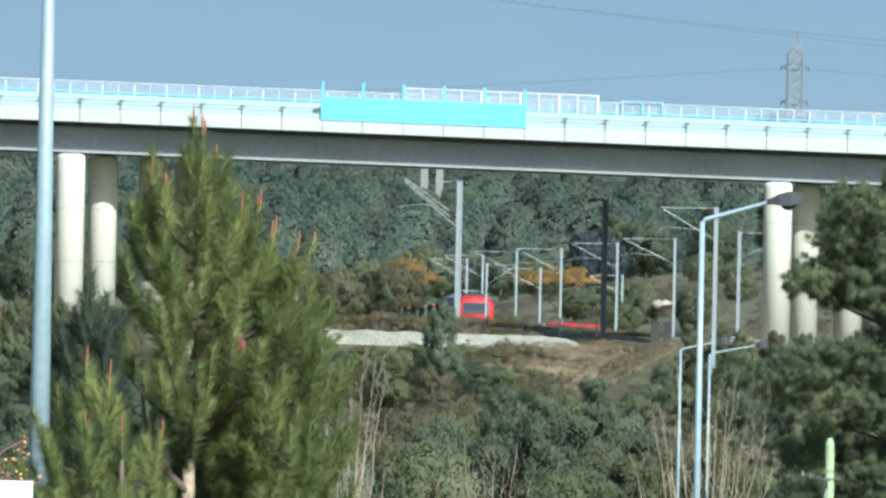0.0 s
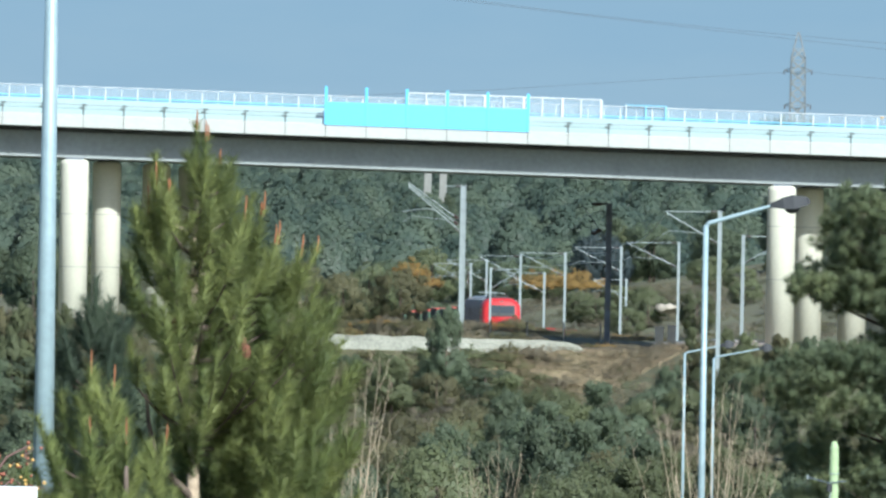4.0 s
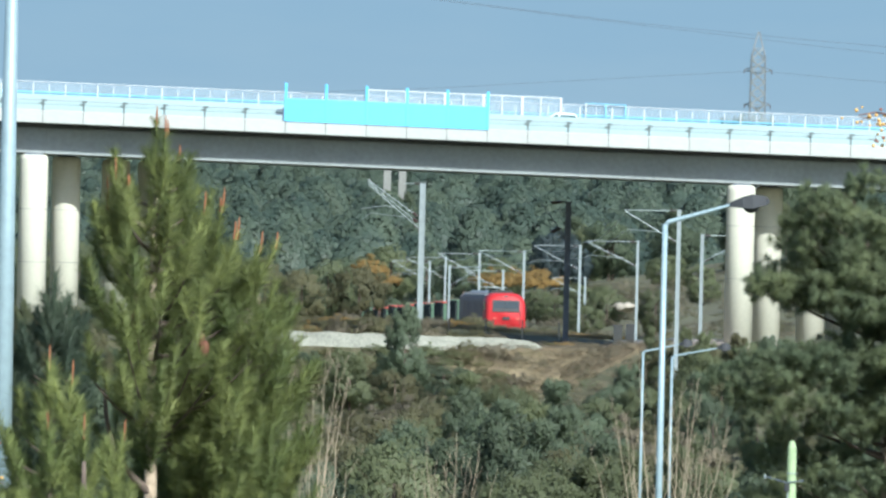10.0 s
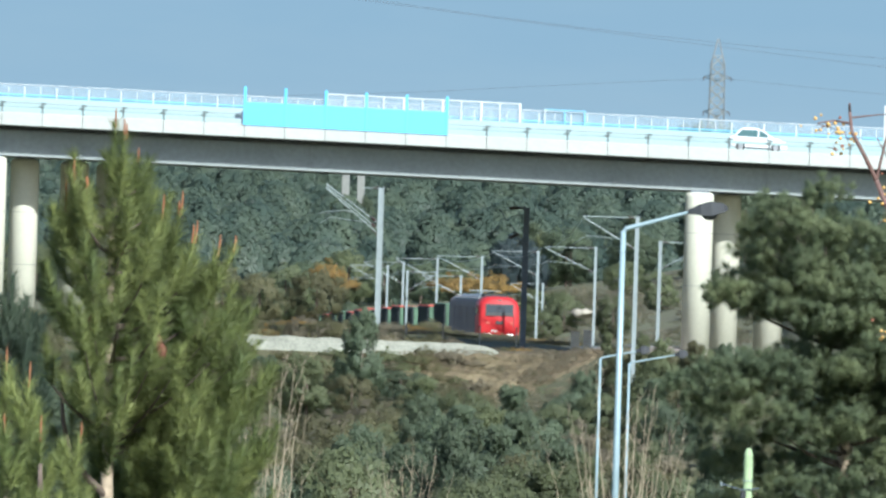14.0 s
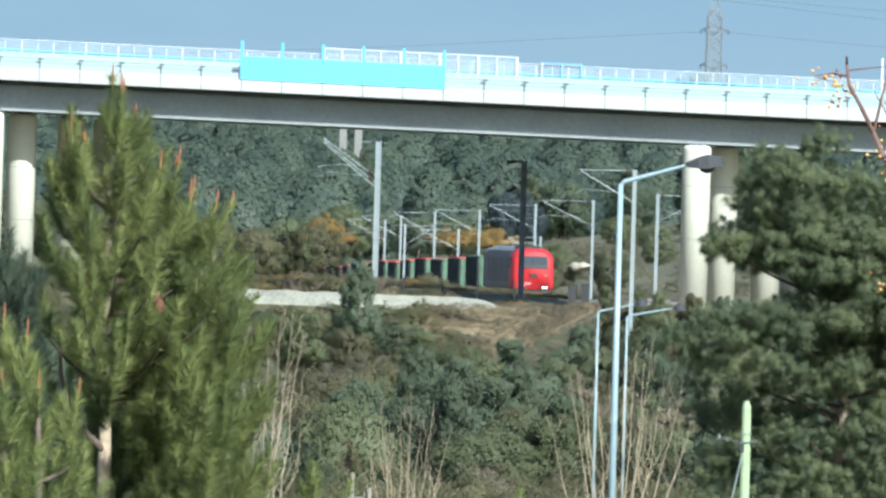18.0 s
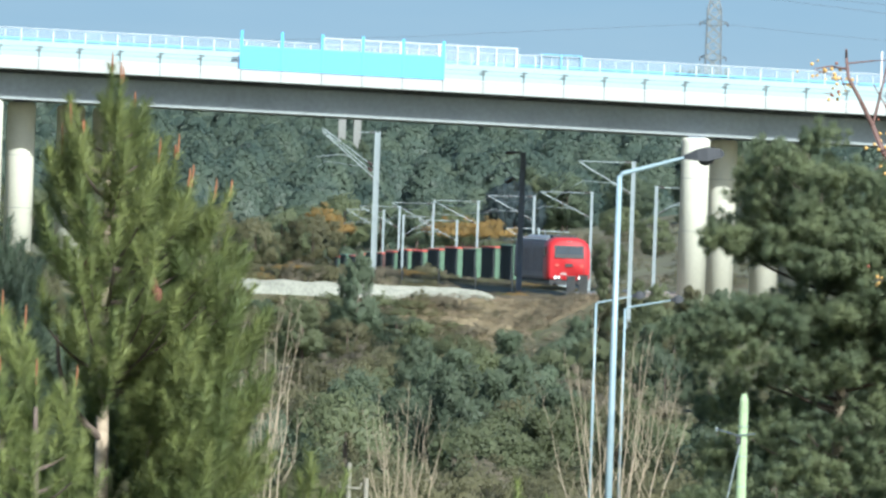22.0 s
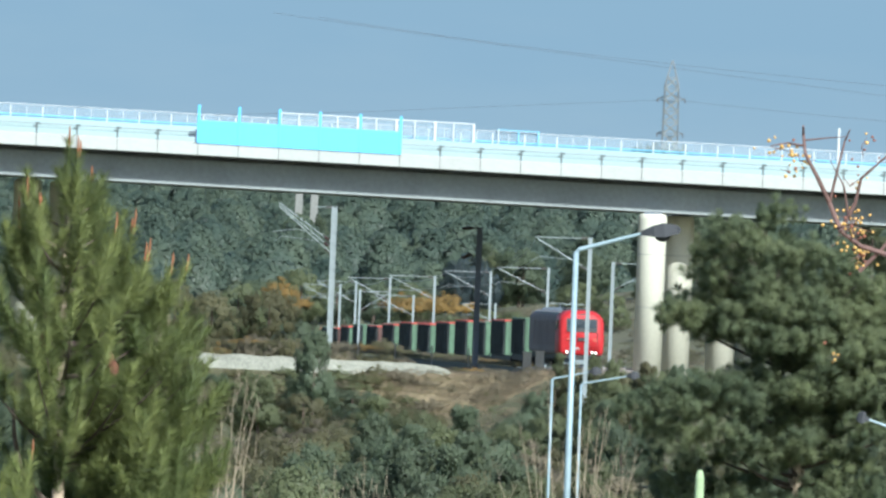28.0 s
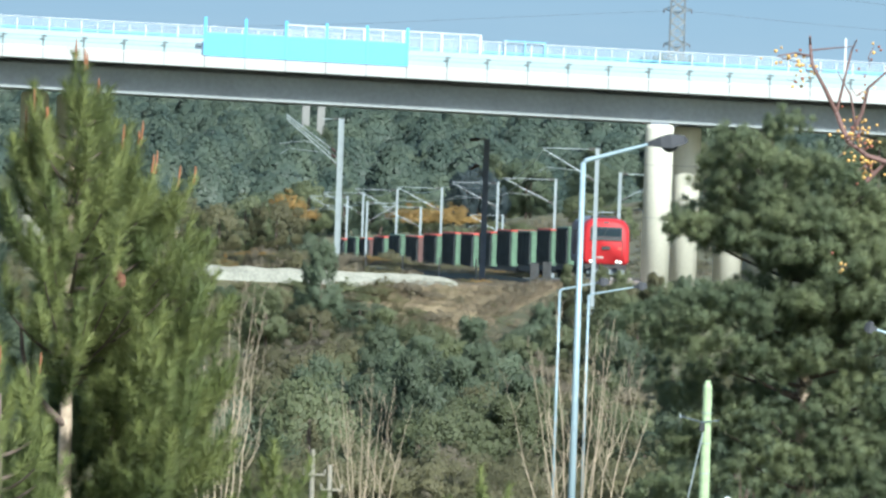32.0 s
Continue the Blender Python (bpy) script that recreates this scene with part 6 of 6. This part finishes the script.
    make_bare_tree("leafless pale-stemmed clump of slender upright stems", x, y, z, 1.5, 14, seed=2, r0=0.019, twigs=7)
    x, y, z = (-1.55, 185.00, 19.15)
    make_bare_tree("leafless pale tree with forked branches behind the pine", x, y, z, 1.0, 8, seed=4, r0=0.017, twigs=10)
    x, y, z = (-2.37, 175.00, 20.44)
    make_bare_tree("leafless brown sapling among the pines", x, y, z, 0.35, 5, BARK, seed=12, r0=0.03, twigs=5)
    x, y, z = (1.15, 255.00, 16.4)
    make_bare_tree("leafless pale sapling clump in the scrub", x, y, z, 1.1, 8, seed=5, r0=0.018, twigs=8)
    x, y, z = (8.08, 212.00, 15.13)
    make_bare_tree("small leafless reddish sapling", x, y, z, 0.35, 4, RED_BARK, seed=6, r0=0.03, twigs=4)

    # fruit trees, leafless and hung with yellow-orange fruit
    def fruit_tree(label, bx, by, foot, limbs, clusters, seed):
        rnd = random.Random(seed)
        t = thing("fruit_tree", label, "fruit tree", "fruit trees", at=pose(bx, by, foot))
        for pts, r in limbs:
            part("limb", Geo().tube([(px - bx, rnd.uniform(-0.1, 0.1), pz - foot) for px, pz in pts], [r * (1 - 0.6 * i / (len(pts) - 1)) for i in range(len(pts))], 7), RED_BARK, t)
        for cx, cz, n, s, brown in clusters:
            for k in range(n):
                px, pz, py = cx + rnd.gauss(0, s), cz + rnd.gauss(0, s), rnd.uniform(-0.25, 0.25)
                r = rnd.uniform(0.015, 0.024)
                b = rnd.random() < brown
                f = part("fruit", Geo().ball((px - bx, py, pz - foot), r, 8, 6, 0.95), FRUIT_BROWN if b else FRUIT, t, "withered brown fruit" if b else "", smooth=True)
            twig = Geo()
            for k in range(max(2, n // 3)):
                twig.tube([(cx - bx + rnd.gauss(0, s), rnd.uniform(-0.1, 0.1), cz - foot + rnd.gauss(0, s)), (cx - bx, 0, cz - foot)], [0.004, 0.008], 4)
            part("twig", twig, RED_BARK, t)
        return t

    D = 135.0

    def at(px, py):
        return (px - 839 + (py - 441) * 0.021) * D / 19955, 20 - ((py - 441) - (px - 784) * 0.021) * D / 19955
    b = at(1960, 900)
    fruit_tree("leafless fruit tree hung with yellow-orange fruit", b[0], D, height(b[0], D),
               [([(b[0], height(b[0], D)), at(1960, 800), at(1935, 480), at(1880, 400), at(1800, 375), at(1765, 350)], 0.06), ([at(1765, 350), at(1745, 300), at(1722, 255), at(1700, 215), at(1697, 180), at(1696, 165)], 0.034), ([at(1745, 300), at(1758, 240), at(1770, 190), at(1778, 170)], 0.02),
                ([at(1700, 200), at(1670, 195), at(1640, 200)], 0.016), ([at(1697, 190), at(1740, 185), at(1775, 182)], 0.012), ([at(1765, 350), at(1790, 300), at(1800, 255), at(1850, 210)], 0.03), ([at(1780, 330), at(1770, 270), at(1745, 225)], 0.016),
                ([at(1800, 420), at(1840, 380), at(1870, 340)], 0.03)],
               [(at(1652, 205)[0], at(1652, 205)[1], 12, 0.08, 0.15), (at(1690, 225)[0], at(1690, 225)[1], 16, 0.09, 0.15), (at(1672, 245)[0], at(1672, 245)[1], 4, 0.06, 0.5), (at(1800, 200)[0], at(1800, 200)[1], 8, 0.14, 0.7),
                (at(1785, 340)[0], at(1785, 340)[1], 46, 0.13, 0.15), (at(1800, 390)[0], at(1800, 390)[1], 26, 0.1, 0.2), (at(1780, 270)[0], at(1780, 270)[1], 8, 0.12, 0.5), (at(1757, 572)[0], at(1757, 572)[1], 5, 0.06, 0.1)], 3)
    D = 132.0
    b = at(-5, 1000)
    fruit_tree("leafless fruit tree with small orange fruit by the lamp pole", b[0], D, height(b[0], D),
               [([(b[0], height(b[0], D)), at(-50, 1000), at(-10, 900), at(30, 840)], 0.05), ([at(-10, 900), at(60, 800), at(100, 780)], 0.02), ([at(-10, 900), at(70, 840), at(110, 870)], 0.018), ([at(-50, 1000), at(-60, 860), at(0, 800)], 0.03)],
               [(at(20, 805)[0], at(20, 805)[1], 18, 0.13, 0.8), (at(90, 800)[0], at(90, 800)[1], 12, 0.08, 0.8), (at(55, 830)[0], at(55, 830)[1], 14, 0.1, 0.85), (at(95, 850)[0], at(95, 850)[1], 10, 0.08, 0.6)], 4)


make_foreground()

# ---- what moves ----
def motions():
    speed, y_end = 6.3, 817.0
    for ob, back in [(LOCO, 0.0)] + [(w, 22.7 + 13.1 * i) for i, w in enumerate(WAGONS)]:
        rows = []
        for t in range(0, 33, 2):
            y = y_end + speed * (32 - t) + back * 0.995
            mid = rail_pose(y + 7)
            p = rail_pose(y)
            rows.append((t, Matrix.Translation(p.translation + Vector((0.22, 0, 0))) @ mid.to_3x3().to_4x4()))
        walk(ob, rows)

    # the departing train of flat wagons on the other line, which runs on behind the hill
    for i, w in enumerate(FLATS):
        rows = []
        for t in range(0, 33, 2):
            y = 966 + 19 * (3 - i) + 5.5 * t
            p = rail_pose(y, 4.1)
            mid = rail_pose(y - 9, 4.1)
            rows.append((t, Matrix.Translation(mid.translation) @ mid.to_3x3().to_4x4()))
        walk(w, rows)

    def drive(ob, x_from, t_from, x_to, t_to, y, yaw, early, late):
        """Waits at one end of the viaduct, crosses it at an even speed, and stops beyond the other end."""
        def at(x):
            return Matrix.Translation((x, y, deck_z(x) - 0.08)) @ pose(0, 0, 0, 0, math.degrees(math.atan(-GRADE)) * (1 if yaw == 0 else -1), yaw)
        v = (x_to - x_from) / (t_to - t_from)
        te, tl = t_from + (early - x_from) / v, t_to + (late - x_to) / v
        rows = [(0, at(early)), (te - 0.5, at(early)), (te + 0.35, at(early + v * 0.35))]
        n = 4
        for i in range(n + 1):
            t = t_from + (t_to - t_from) * i / n
            rows.append((t, at(x_from + v * (t - t_from))))
        rows += [(tl - 0.35, at(late - v * 0.35)), (tl + 0.5, at(late)), (32, at(late))]
        walk(ob, rows)

    drive(CAR_A, -24.9, 11.0, 27.6, 12.4, BY + 3.6, 0, -118, 128)
    drive(CAR_B, -20.7, 13.0, 26.7, 14.0, BY + 3.6, 0, -108, 118)
    drive(CAR_C, 29.5, 9.5, 18.5, 9.8, BY + 17.5, 180, 122, -112)
    drive(TRUCK, 35.6, 25.5, -34.4, 27.5, BY + 18.5, 180, 108, -102)


motions()
